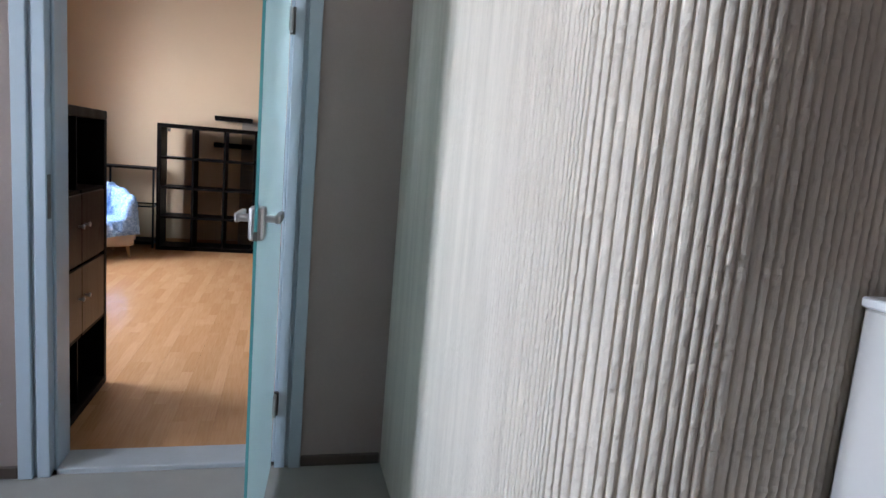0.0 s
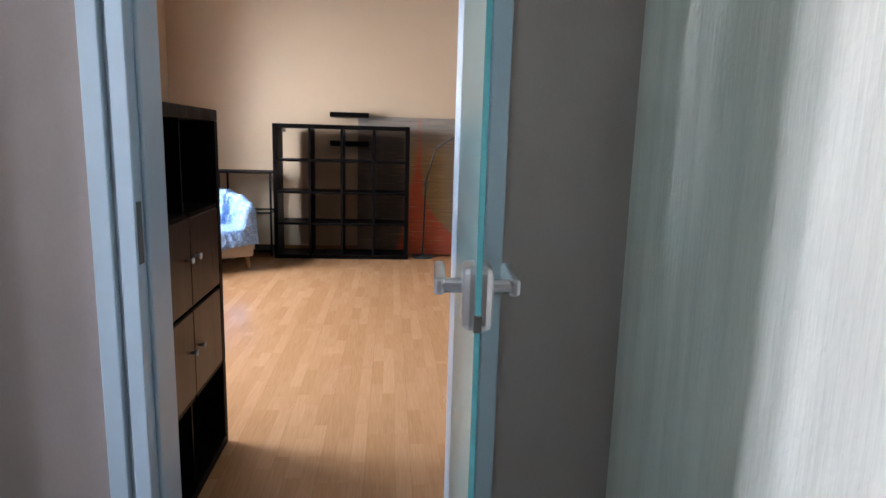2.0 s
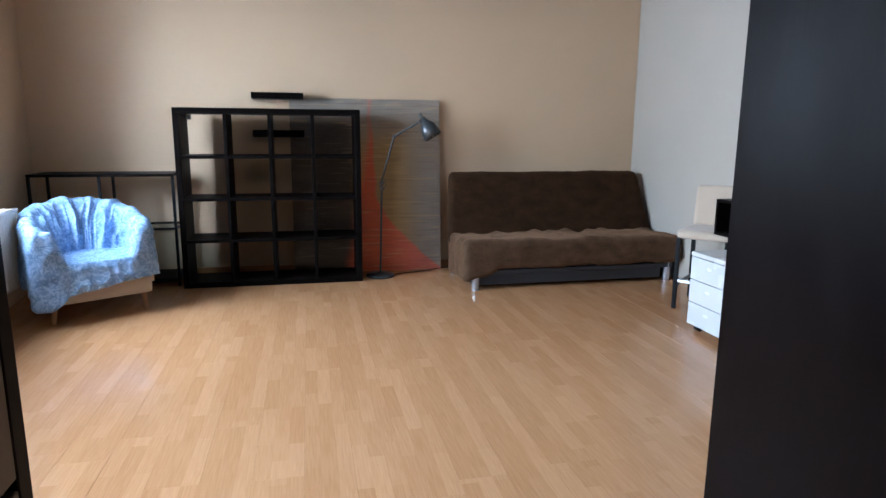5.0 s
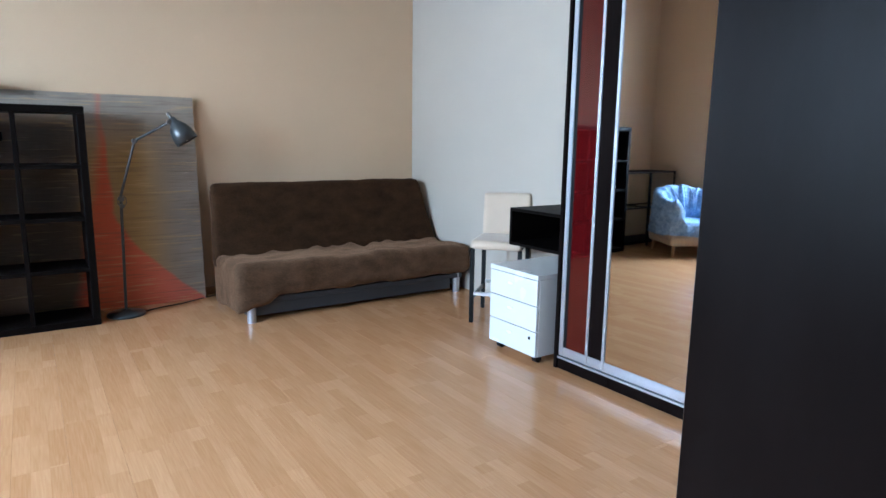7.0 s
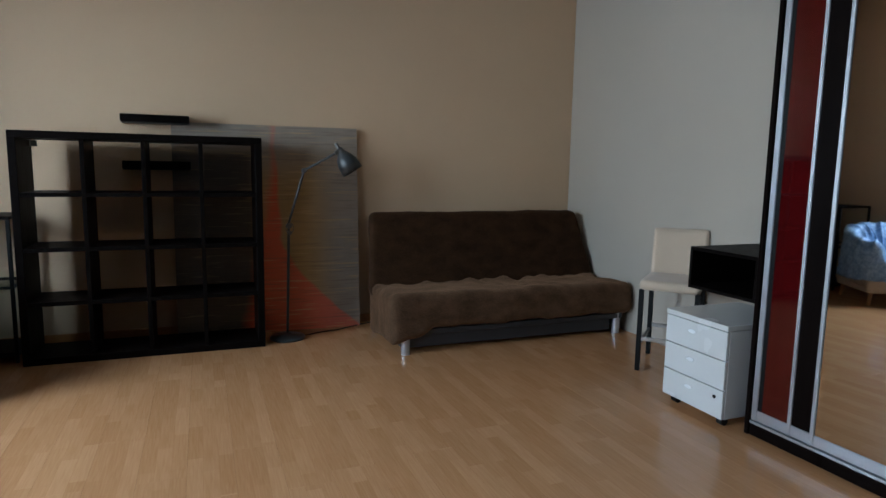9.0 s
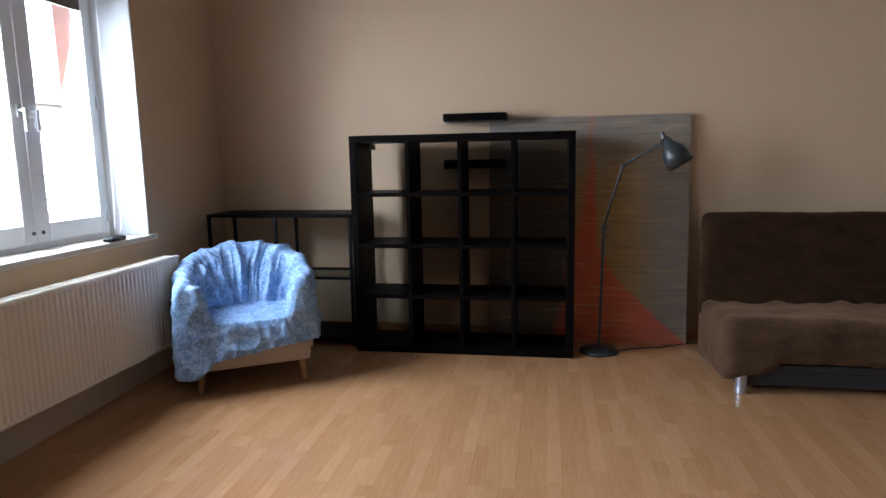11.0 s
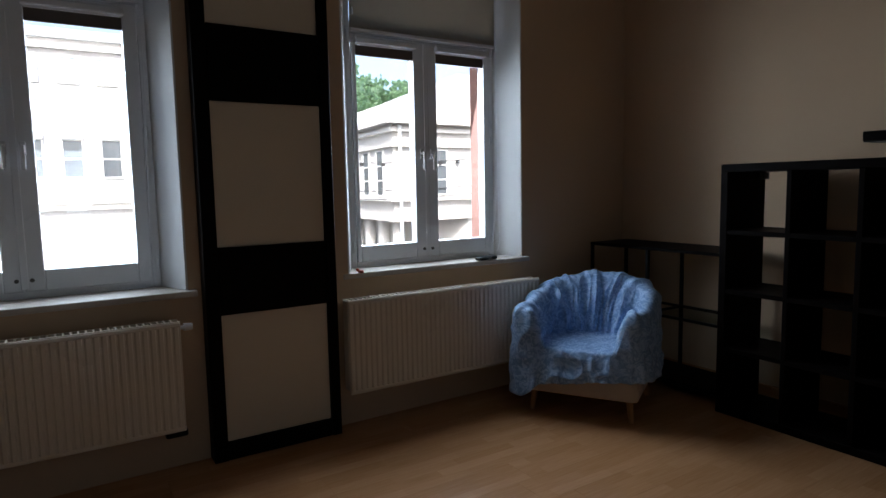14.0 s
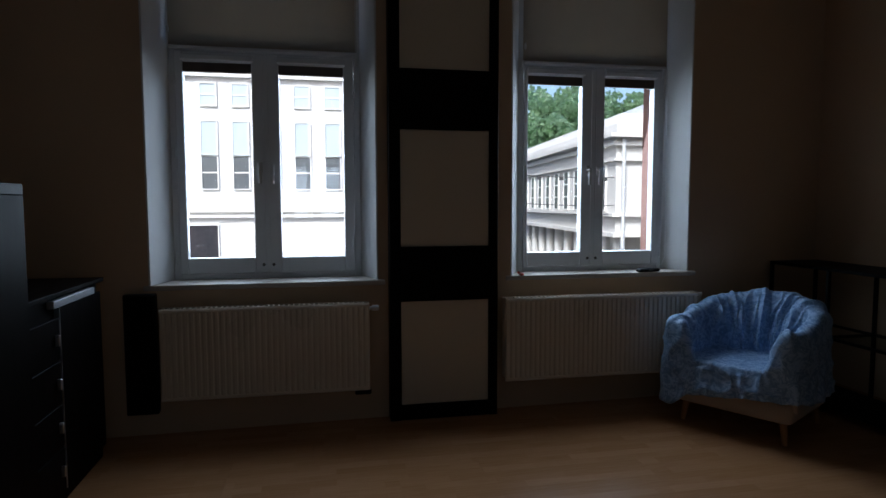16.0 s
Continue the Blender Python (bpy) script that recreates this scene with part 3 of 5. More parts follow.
# ---------------------------------------------------------------- windows
def window(name, o, panes, label):
    a, b, fa, fb = o
    w = thing(name, (-1.80, (fa + fb) / 2, 0.9), label=label, category="window", kind="structure")
    x0, x1, t = -1.855, -1.785, 0.042
    mull = (panes[1] + panes[2]) / 2
    bm = bmesh.new()
    for y0, y1, z0, z1 in ((fa, fa + t, 0.868, 2.985), (fb - t, fb, 0.868, 2.985), (fa + t, fb - t, 0.868, 0.945), (fa + t, fb - t, 2.325, 2.40), (fa + t, fb - t, 2.945, 2.985)):
        add_box(bm, x0, x1, y0, y1, z0, z1, 0.004)
    part("window_frame", bm, WHITEPVC, w)
    g = part("pane", box(-1.83, -1.822, fa + t, fb - t, 2.40, 2.945, 0), PANE, w)
    g.visible_shadow = False
    for k, (y0, y1, g0, g1) in enumerate(((fa + t + 0.002, mull - 0.001, panes[0], panes[1]), (mull + 0.001, fb - t - 0.002, panes[2], panes[3]))):
        bm = bmesh.new()
        xs = (-1.838, -1.768)
        zb, zt, z0, z1 = 1.032, 2.255, 0.93, 2.322
        add_box(bm, *xs, y0, g0, z0, z1, 0.006, 2)
        add_box(bm, *xs, g1, y1, z0, z1, 0.006, 2)
        add_box(bm, *xs, g0, g1, z0, zb, 0.006, 2)
        add_box(bm, *xs, g0, g1, zt, z1, 0.006, 2)
        if k == 0:
            add_box(bm, -1.7685, -1.761, mull - 0.016, mull + 0.016, z0 + 0.01, z1 - 0.01, 0.003)
        sash = part("sash", bm, WHITEPVC, w)
        p = part("pane", box(-1.812, -1.804, g0, g1, zb, zt, 0), PANE, sash)
        p.visible_shadow = False
        bm = bmesh.new()
        add_box(bm, -1.806, -1.772, g0 - 0.012, g1 + 0.012, 2.262, 2.300, 0.008, 2, Matrix.Translation((0.036, 0, 0)))
        part("blind_cassette", bm, WHITEPVC, sash)
        part("rolled_fabric", box(-1.786, -1.774, g0 - 0.004, g1 + 0.004, 2.195, 2.262, 0.004), PLINTHTRIM, sash, "dark brown rolled blind edge")
        yh = mull - 0.038 if k == 0 else mull + 0.038
        bm = box(-1.768, -1.758, yh - 0.013, yh + 0.013, 1.575, 1.64, 0.004, 2)
        add_rod(bm, (-1.76, yh, 1.61), (-1.728, yh, 1.61), 0.008)
        add_box(bm, -1.735, -1.72, yh - 0.009, yh + 0.009, 1.505, 1.622, 0.005, 2)
        part("window_handle", bm, WHITELAM if k == 0 else WHITEPVC, sash)
        for yy in ((y1 - 0.03,) if k == 0 else (y0 + 0.03,)):
            part("screw_cap", rod((-1.7685, yy, 0.985), (-1.762, yy, 0.985), 0.010), DARKSTEEL, sash)
    for yy in (fa + 0.02, fb - 0.02):
        bm = bmesh.new()
        for z in (0.99, 1.66, 2.27):
            add_rod(bm, (-1.775, yy, z), (-1.775, yy, z + 0.07), 0.008, n=8)
        part("hinge", bm, WHITEPVC, w)
    s = part("window_sill", box(-1.786, face_x((a + b) / 2) + 0.022, a - 0.035, b + 0.045, SILL_Z, SILL_Z + 0.032, 0.007, 2), SILL, w, "worn white-painted wooden sill")
    return w


PANES = [(1.18, 1.53, 1.66, 2.01), (4.455, 4.862, 5.03, 5.435), (6.695, 7.093, 7.264, 7.645)]
for k, (o, p) in enumerate(zip(OPENINGS, PANES)):
    window(f"window_{k + 1}", o, p, "white two-sash window in a deep reveal" if k else "white two-sash hall window")


def reveal_lining(o):
    a, b, fa, fb = o
    bm = bmesh.new()
    for y0, f0, s in ((a, fa, 1), (b, fb, -1)):
        x = face_x(y0)
        add_prism(bm, [(x + 0.002, y0 - s * 0.004), (x + 0.002, y0 + s * 0.006), (-1.79, f0 + s * 0.006), (-1.79, f0 - s * 0.004)], SILL_Z + 0.03, HEAD_Z)
    add_prism(bm, [(face_x(a), a), (face_x(b), b), (-1.79, fb), (-1.79, fa)], HEAD_Z - 0.006, HEAD_Z - 0.001)
    return tagged(part("window_reveal", bm, WHITEPLASTER), "white plastered window reveal, slightly grubby", "window reveal", kind="structure")


for o in OPENINGS:
    reveal_lining(o)


def roller_blind(o, drop=2.345):
    a, b, fa, fb = o
    t = thing("roller_blind", (-1.73, (fa + fb) / 2, drop), label="beige roller blind half let down over the upper window", category="blind")
    y0, y1 = fa + 0.02, fb - 0.02
    bm = bmesh.new()
    n = 10
    cols = [[bm.verts.new((-1.735 + 0.0025 * math.sin(i * 1.3) * (j / 5), y0 + (y1 - y0) * i / n, 2.955 + (drop - 2.955) * j / 5)) for j in range(6)] for i in range(n + 1)]
    for i in range(n):
        for j in range(5):
            bm.faces.new((cols[i][j], cols[i + 1][j], cols[i + 1][j + 1], cols[i][j + 1]))
    bmesh.ops.solidify(bm, geom=bm.faces[:], thickness=0.0015)
    part("fabric", bm, BLIND, t)
    part("bottom_bar", box(-1.743, -1.727, y0, y1, drop - 0.022, drop, 0.005, 2), WHITEPVC, t)
    part("tube", rod((-1.735, y0, 2.957), (-1.735, y1, 2.957), 0.022, n=16), WHITEPVC, t)
    bm = tube([(-1.72, y1 - 0.004, 2.95), (-1.715, y1 - 0.002, 2.0), (-1.70, y1, 1.2), (-1.68, y1 - 0.01, 0.99), (-1.665, y1 - 0.05, 0.93), (-1.67, y1 - 0.085, 0.96), (-1.70, y1 - 0.03, 1.2), (-1.712, y1 - 0.012, 2.0), (-1.715, y1 - 0.01, 2.95)], 0.0018, 6)
    part("cord", bm, WHITEPVC, t)
    part("cord_weight", lathe([(0.001, 0), (0.007, 0.006), (0.008, 0.03), (0.003, 0.045), (0.001, 0.046)], 10, pose(-1.705, y0 + 0.005, 2.41)), WHITEPVC, t)
    return t


for o in OPENINGS[1:]:
    roller_blind(o)


# ---------------------------------------------------------------- street outside
STREET = -4.4
WHITEHOUSE = mat("white_render_outside", (0.80, 0.79, 0.76), (0.72, 0.71, 0.68), 0.85, 0.6, 20, 0.1)
STONE = mat("grey_stone_outside", (0.68, 0.66, 0.62), (0.55, 0.535, 0.50), 0.85, 0.8, 14, 0.2)
FARGLASS = mat("far_window_glass", (0.09, 0.10, 0.11), (0.14, 0.155, 0.165), 0.12, 0.5, 6, 0.0)
SHOPGLASS = mat("dark_shop_glass", (0.02, 0.025, 0.03), (0.06, 0.05, 0.055), 0.08, 1.2, 8, 0.0)
FARBLIND = mat("far_window_blind", (0.50, 0.57, 0.60), (0.44, 0.51, 0.55), 0.5, 0.8, 10, 0.0)
ASPHALT = mat("street_asphalt", (0.055, 0.054, 0.052), (0.045, 0.045, 0.044), 0.9, 0.5, 30, 0.2)
ROOFZINC = mat("pale_zinc_roof", (0.52, 0.53, 0.54), (0.45, 0.46, 0.47), 0.5, 0.6, 12, 0.05, stretch=(1, 6, 1))
WIRE = mat("dark_cable", (0.03, 0.03, 0.03), (0.04, 0.04, 0.04), 0.6, 5, 40, 0.0)
tagged(part("ground", box(-900, 900, -900, 900, STREET - 0.5, STREET, 0), ASPHALT), "grey asphalt street and yard", "ground", kind="structure")


def far_window(parent, at, rz, w, h, blind=0.0, bars=1, glass=None):
    """A window set into a recess: sash, glass and an outer surround. Faces its own -y."""
    m = pose(*at, 0, 0, rz)
    bm = bmesh.new()
    for x0, x1, z0, z1 in ((-w / 2 - 0.05, -w / 2, -0.05, h + 0.05), (w / 2, w / 2 + 0.05, -0.05, h + 0.05), (-w / 2, w / 2, -0.05, 0), (-w / 2, w / 2, h, h + 0.05)):
        add_box(bm, x0, x1, -0.06, 0.05, z0, z1)
    for i in range(bars):
        z = h * (i + 1) / (bars + 1)
        add_box(bm, -w / 2, w / 2, -0.05, 0.02, z - 0.03, z + 0.03)
    bm.transform(m)
    win = part("window", bm, WHITEHOUSE, parent)
    zc = h * (1 - blind)
    if zc > 0.05:
        b = box(-w / 2, w / 2, -0.02, 0.03, 0, zc, 0)
        b.transform(m)
        part("pane", b, glass or FARGLASS, win)
    if blind > 0:
        b = box(-w / 2, w / 2, -0.025, 0.03, zc, h, 0)
        b.transform(m)
        part("blind", b, FARBLIND, win)


def white_block():
    x, y0, y1 = -27.0, -26.0, 11.0
    h = thing("office_building", (x - 6, (y0 + y1) / 2, STREET), label="long white rendered office block with rows of tall windows", category="building")
    part("wall", box(x - 12, x, y0, y1, STREET, 7.4, 0), WHITEHOUSE, h)
    part("roof", box(x - 12.2, x + 0.25, y0 - 0.2, y1 + 0.2, 7.4, 7.75, 0), ROOFZINC, h)
    bm = bmesh.new()
    for z in (0.75, 1.0, 7.0):
        add_box(bm, x, x + 0.22, y0, y1, z, z + 0.12)
    part("cornice", bm, WHITEHOUSE, h)
    y = -9.1
    while y < y1 - 0.8:
        far_window(h, (x + 0.03, y, 2.05), 90, 0.66, 1.45, 0.0, 1)
        far_window(h, (x + 0.03, y, 3.54), 90, 0.66, 1.5, 1.0, 0)
        far_window(h, (x + 0.03, y, 5.75), 90, 0.66, 0.95, 1.0, 1)
        y += 1.36
    for yy in (0.0, -5.2, -10.4):
        far_window(h, (x + 0.03, yy, -2.6), 90, 1.4, 3.0, 0.0, 1, SHOPGLASS)
    return h


def stone_block():
    kx, ky = -24.0, 18.6
    h = thing("stone_building", (kx - 8, ky + 6, STREET), label="old grey stone building with cornices, columns and tall windows", category="building")
    far = (kx - 30.0, ky + 3.0)
    plan = [(kx, ky), far, (far[0], ky + 25), (kx, ky + 25)]
    part("wall", add_prism(bmesh.new(), plan, -0.2, 5.0), STONE, h)
    part("ground_storey", add_prism(bmesh.new(), [(kx - 0.02, ky + 4.2), (kx - 4, ky + 1.9), (far[0], far[1] + 1.6), (far[0], ky + 25), (kx - 0.02, ky + 25)], STREET, -0.2), STONE, h)
    ang = math.atan2(far[1] - ky, far[0] - kx)
    for z, d, t in ((4.35, 0.55, 0.22), (4.0, 0.25, 0.18), (3.3, 0.2, 0.12), (0.75, 0.3, 0.16), (-0.2, 0.2, 0.2)):
        bm = add_prism(bmesh.new(), [(kx + d, ky - d), (far[0], far[1] - d), (far[0], far[1] + 1), (kx - 1, ky + 1), (kx - 1, ky + 25), (kx + d, ky + 25)], z, z + t)
        part("cornice", bm, STONE, h)
    part("parapet", add_prism(bmesh.new(), [(kx - 0.2, ky + 0.3), (far[0], far[1] + 0.3), (far[0], far[1] + 3), (kx - 3, ky + 3), (kx - 3, ky + 25), (kx - 0.2, ky + 25)], 4.6, 5.5), WHITEHOUSE, h)
    bm = bmesh.new()
    low = [bm.verts.new((x, y, 5.5)) for x, y in ((kx - 1.0, ky + 1.2), (far[0], far[1] + 1.2), (far[0], ky + 25), (kx - 1.0, ky + 25))]
    top = [bm.verts.new((x, y, 8.6)) for x, y in ((kx - 8, ky + 9), (far[0], far[1] + 9), (far[0], ky + 25), (kx - 8, ky + 25))]
    bm.faces.new(low[::-1]), bm.faces.new(top)
    for i in range(4):
        bm.faces.new((low[i], low[(i + 1) % 4], top[(i + 1) % 4], top[i]))
    part("roof", bm, ROOFZINC, h)
    rz = math.degrees(ang) - 180
    for i in range(13):
        t = (i + 0.8) * 2.0
        x, y = kx + math.cos(ang) * t, ky + math.sin(ang) * t
        far_window(h, (x - 0.02, y - 0.03, 1.05), rz, 0.85, 2.1, 0.0, 2)
        c = part("column", rod((kx + math.cos(ang) * (t - 1.0), ky + math.sin(ang) * (t - 1.0) + 0.45, STREET), (kx + math.cos(ang) * (t - 1.0), ky + math.sin(ang) * (t - 1.0) + 0.45, -0.2), 0.32, 0.28), STONE, h)
    for i in range(7):
        far_window(h, (kx + 0.03, ky + 2.4 + i * 2.6, 1.05), 90, 1.0, 2.1, 0.0, 2)
        far_window(h, (kx + 0.03, ky + 5.4 + i * 2.6, -3.4), 90, 1.1, 2.4, 0.0, 1)
    part("drainpipe", rod((kx + 0.25, ky + 0.25, STREET), (kx + 0.25, ky + 0.25, 4.3), 0.09), ROOFZINC, h)
    return h


white_block()
stone_block()


def cables():
    for z, d in ((3.05, 0.0), (1.75, 0.5), (1.35, 0.9)):
        a, b = Vector((-27.05, 10.4 - d, z)), Vector((-23.9, 26 + d, z))
        t = thing("street_cable", a, label="thin dark cable with clips strung between the buildings", category="cable")
        pts = [a.lerp(b, i / 16) + Vector((1.2 * math.sin(math.pi * i / 16), 0, -0.5 * math.sin(math.pi * i / 16))) for i in range(17)]
        part("wire", tube(pts, 0.022, 5), WIRE, t)
        if z > 2:
            for p in pts[2:15]:
                part("clip", box(p.x - 0.06, p.x + 0.06, p.y - 0.08, p.y + 0.08, p.z - 0.16, p.z + 0.02, 0.0), WIRE, t)


cables()
for at, col in (((-18.5, 21.5), "blue"), ((-21.0, 26.0), "green")):
    van = thing("parked_car", (at[0], at[1], STREET), 80, f"{col} parked car at the kerb", "car")
    body = mat(f"{col}_car_paint", (0.03, 0.10, 0.35) if col == "blue" else (0.03, 0.2, 0.14), None, 0.3, 2, 20, 0.0, coat=0.6)
    bm = add_box(bmesh.new(), -2.0, 2.0, -0.85, 0.85, 0.35, 0.95, 0.18, 3)
    part("body", bm, body, van, local=True)
    bm = bmesh.new()
    lo = [bm.verts.new(v) for v in ((-1.5, -0.78, 0.93), (1.1, -0.78, 0.93), (1.1, 0.78, 0.93), (-1.5, 0.78, 0.93))]
    hi = [bm.verts.new(v) for v in ((-1.1, -0.65, 1.48), (0.4, -0.65, 1.48), (0.4, 0.65, 1.48), (-1.1, 0.65, 1.48))]
    bm.faces.new(lo[::-1]), bm.faces.new(hi)
    for i in range(4):
        bm.faces.new((lo[i], lo[(i + 1) % 4], hi[(i + 1) % 4], hi[i]))
    part("cabin", bm, FARGLASS, van, "dark car windows", local=True)
    for x in (-1.25, 1.25):
        for y in (-0.8, 0.8):
            part("wheel", rod((x, y - 0.1, 0.32), (x, y + 0.1, 0.32), 0.32, n=16), BLACKPL, van, local=True)


def hill_trees():
    """Tapered trunks and crowns of many small leaf tufts with gaps."""
    rng = np.random.RandomState(7)
    # Distance haze is put into the leaves: paler base and strong translucent green.
    LEAF = mat("hazed_leaf_green", (0.16, 0.25, 0.14), (0.22, 0.33, 0.20), 0.7, 0.4, 3, 0.0)
    tree_nodes, tree_links = LEAF.node_tree.nodes, LEAF.node_tree.links
    thin, both = tree_nodes.new("ShaderNodeBsdfTranslucent"), tree_nodes.new("ShaderNodeMixShader")
    thin.inputs["Color"].default_value = (0.42, 0.56, 0.36, 1)
    both.inputs["Fac"].default_value = 0.72
    tree_links.new(tree_nodes["Principled BSDF"].outputs[0], both.inputs[1])
    tree_links.new(thin.outputs[0], both.inputs[2])
    tree_links.new(both.outputs[0], tree_nodes["Material Output"].inputs["Surface"])
    BARK = mat("bark", (0.09, 0.065, 0.045), (0.06, 0.045, 0.03), 0.9, 3, 20, 0.2)
    bm = bmesh.new()
    prev = None
    for i in range(25):
        y = 5 + i * 5
        row = [bm.verts.new((-72 - d, y + 2 * noise.noise(Vector((i, d, 0))), STREET + h * (1 + 0.25 * noise.noise(Vector((i * 0.5, d * 0.1, 3)))))) for d, h in ((0, 0), (14, 7), (28, 13.5), (45, 17), (90, 18))]
        if prev:
            for k in range(4):
                bm.faces.new((prev[k], row[k], row[k + 1], prev[k + 1]))
        prev = row
    for i in range(40):
        cx, cy = -78 - rng.uniform(0, 26), 18 + i * 1.9 + rng.uniform(-2, 2)
        base = STREET + 13.5 * min(1.0, (-72 - cx) / 28)
        top = base + rng.uniform(10.5, 15)
        tree = thing("tree", (cx, cy, base), label="leafy green tree on the slope behind the roofs", category="tree", group="trees on the hill")
        trunk = rod((cx, cy, base), (cx, cy, base + 0.7 * (top - base)), 0.35, 0.1, 8)
        for k in range(5):
            a = rng.uniform(0, 6.3)
            z = base + (top - base) * rng.uniform(0.3, 0.55)
            add_rod(trunk, (cx, cy, z), (cx + 2.6 * math.cos(a), cy + 2.6 * math.sin(a), z + 2.5), 0.12, 0.03, 6)
        part("trunk", trunk, BARK, tree)
        verts, faces = [], []
        lobes = [(rng.uniform(-2.6, 2.6), rng.uniform(-2.6, 2.6), rng.uniform(0.35, 0.92) * (top - base), rng.uniform(1.3, 2.3)) for _ in range(10)]
        for _ in range(1500):
            lx, ly, lz, lr = lobes[rng.randint(10)]
            v = rng.normal(size=3)
            v *= lr * rng.uniform(0.7, 1.08) / np.linalg.norm(v)
            p = np.array([lx, ly, lz]) + v
            u = rng.normal(size=3)
            w = np.cross(u, rng.normal(size=3))
            u *= 0.42 / np.linalg.norm(u)
            w *= 0.34 / np.linalg.norm(w)
            k = len(verts)
            verts += [tuple(p - u), tuple(p + w), tuple(p + u), tuple(p - w)]
            faces.append((k, k + 1, k + 2, k + 3))
        me = bpy.data.meshes.new("crown")
        me.from_pydata(verts, [], faces)
        me.materials.append(LEAF)
        crown = new("crown", me)
        crown.parent = tree
    tagged(part("slope", bm, LEAF), "green slope behind the buildings", "ground", kind="structure")


hill_trees()


# ---------------------------------------------------------------- the room's window side
def radiator(y0, y1, valve):
    r = thing("radiator", (-1.44, (y0 + y1) / 2, 0.23), label="cream enamelled panel radiator under the window", category="radiator", group="radiators under the windows")
    x0, x1, z0, z1 = -1.488, -1.39, 0.232, 0.768
    bm = bmesh.new()
    n = round((y1 - y0) / 0.0333)
    pts = [(x1 - 0.012, y0)]
    for i in range(n):
        a = y0 + (y1 - y0) * i / n
        w = (y1 - y0) / n
        pts += [(x1 - 0.001, a + 0.18 * w), (x1 - 0.001, a + 0.62 * w), (x1 - 0.009, a + 0.74 * w), (x1 - 0.009, a + 0.94 * w)]
    pts += [(x1 - 0.012, y1)]
    lo = [bm.verts.new((x, y, z0 + 0.02)) for x, y in pts]
    hi = [bm.verts.new((x, y, z1 - 0.02)) for x, y in pts]
    for i in range(len(pts) - 1):
        bm.faces.new((lo[i], lo[i + 1], hi[i + 1], hi[i]))
    add_box(bm, x1 - 0.016, x1 - 0.001, y0, y1, z0, z0 + 0.022, 0.004)
    add_box(bm, x1 - 0.016, x1 - 0.001, y0, y1, z1 - 0.022, z1, 0.004)
    part("front_panel", bm, RADI, r)
    part("back_panel", box(x0, x0 + 0.016, y0 + 0.01, y1 - 0.01, z0 + 0.01, z1 - 0.01, 0.004), RADI, r)
    for y in (y0, y1 - 0.004):
        part("side_cover", box(x0 + 0.016, x1 - 0.016, y, y + 0.004, z0 + 0.02, z1 - 0.004, 0.001), RADI, r)
    bm = bmesh.new()
    k = int((y1 - y0) / 0.03)
    for i in range(k):
        y = y0 + 0.01 + (y1 - y0 - 0.02) * i / k
        add_box(bm, x0 + 0.014, x1 - 0.014, y, y + 0.008, z1 - 0.006, z1 + 0.002)
    add_box(bm, x0 + 0.012, x0 + 0.018, y0, y1, z1 - 0.008, z1 + 0.003)
    add_box(bm, x1 - 0.018, x1 - 0.006, y0, y1, z1 - 0.008, z1 + 0.003)
    part("top_grille", bm, RADI, r)
    for y in (y0 + 0.15, y1 - 0.15):
        part("wall_bracket", box(-1.60, x0 + 0.002, y - 0.02, y + 0.02, z0 + 0.06, z1 - 0.05, 0.002), WHITEPVC, r)
    if valve:
        bm = rod((-1.435, y1, 0.735), (-1.435, y1 + 0.02, 0.735), 0.010)
        add_rod(bm, (-1.435, y1 + 0.02, 0.735), (-1.435, y1 + 0.06, 0.735), 0.019, 0.016, 14)
        part("valve", bm, WHITEPVC, r, "white thermostatic valve")
        part("pipe_block", box(-1.475, -1.415, y1 - 0.09, y1 + 0.01, z0 - 0.035, z0 + 0.002, 0.006), BLACKPL, r, "dark pipe connection")
    return r


radiator(4.358, 5.562, True)
radiator(6.430, 7.820, False)


def half_timber_panel():
    """A tall dark frame with cream fields, fixed to the pier between the windows."""
    t = thing("wall_panel", (-1.46, 6.05, 0), label="tall dark wooden frame with cream fields on the window pier", category="wall panel")
    y0, y1, xb, xf = 5.695, 6.392, -1.556, -1.452
    for a, b in ((y0, 5.765), (6.337, y1)):
        part("stile", box(xb, xf, a, b, 0, 3.3, 0.004), BLACKWOOD, t)
    for z0, z1 in ((0.0, 0.095), (0.762, 1.106), (1.836, 2.205), (2.93, 3.3)):
        part("rail", box(xb, xf - 0.006, 5.765, 6.337, z0, z1, 0.004), BLACKWOOD, t)
    for z0, z1 in ((0.095, 0.762), (1.106, 1.836), (2.205, 2.93)):
        part("field", box(xb, xf - 0.026, 5.765, 6.337, z0, z1, 0.003), TIMBERCREAM, t, "cream painted field")
    return t


half_timber_panel()
o = thing("wall_cover", (-1.45, 4.235, 0.49), label="upright black cover panel on the wall beside the radiator", category="panel")
part("cover", box(-1.516, -1.46, 4.150, 4.325, 0.14, 0.852, 0.006), BLACKPL, o)
part("rim", box(-1.462, -1.456, 4.160, 4.315, 0.15, 0.842, 0.002), BLACKWOOD, o)

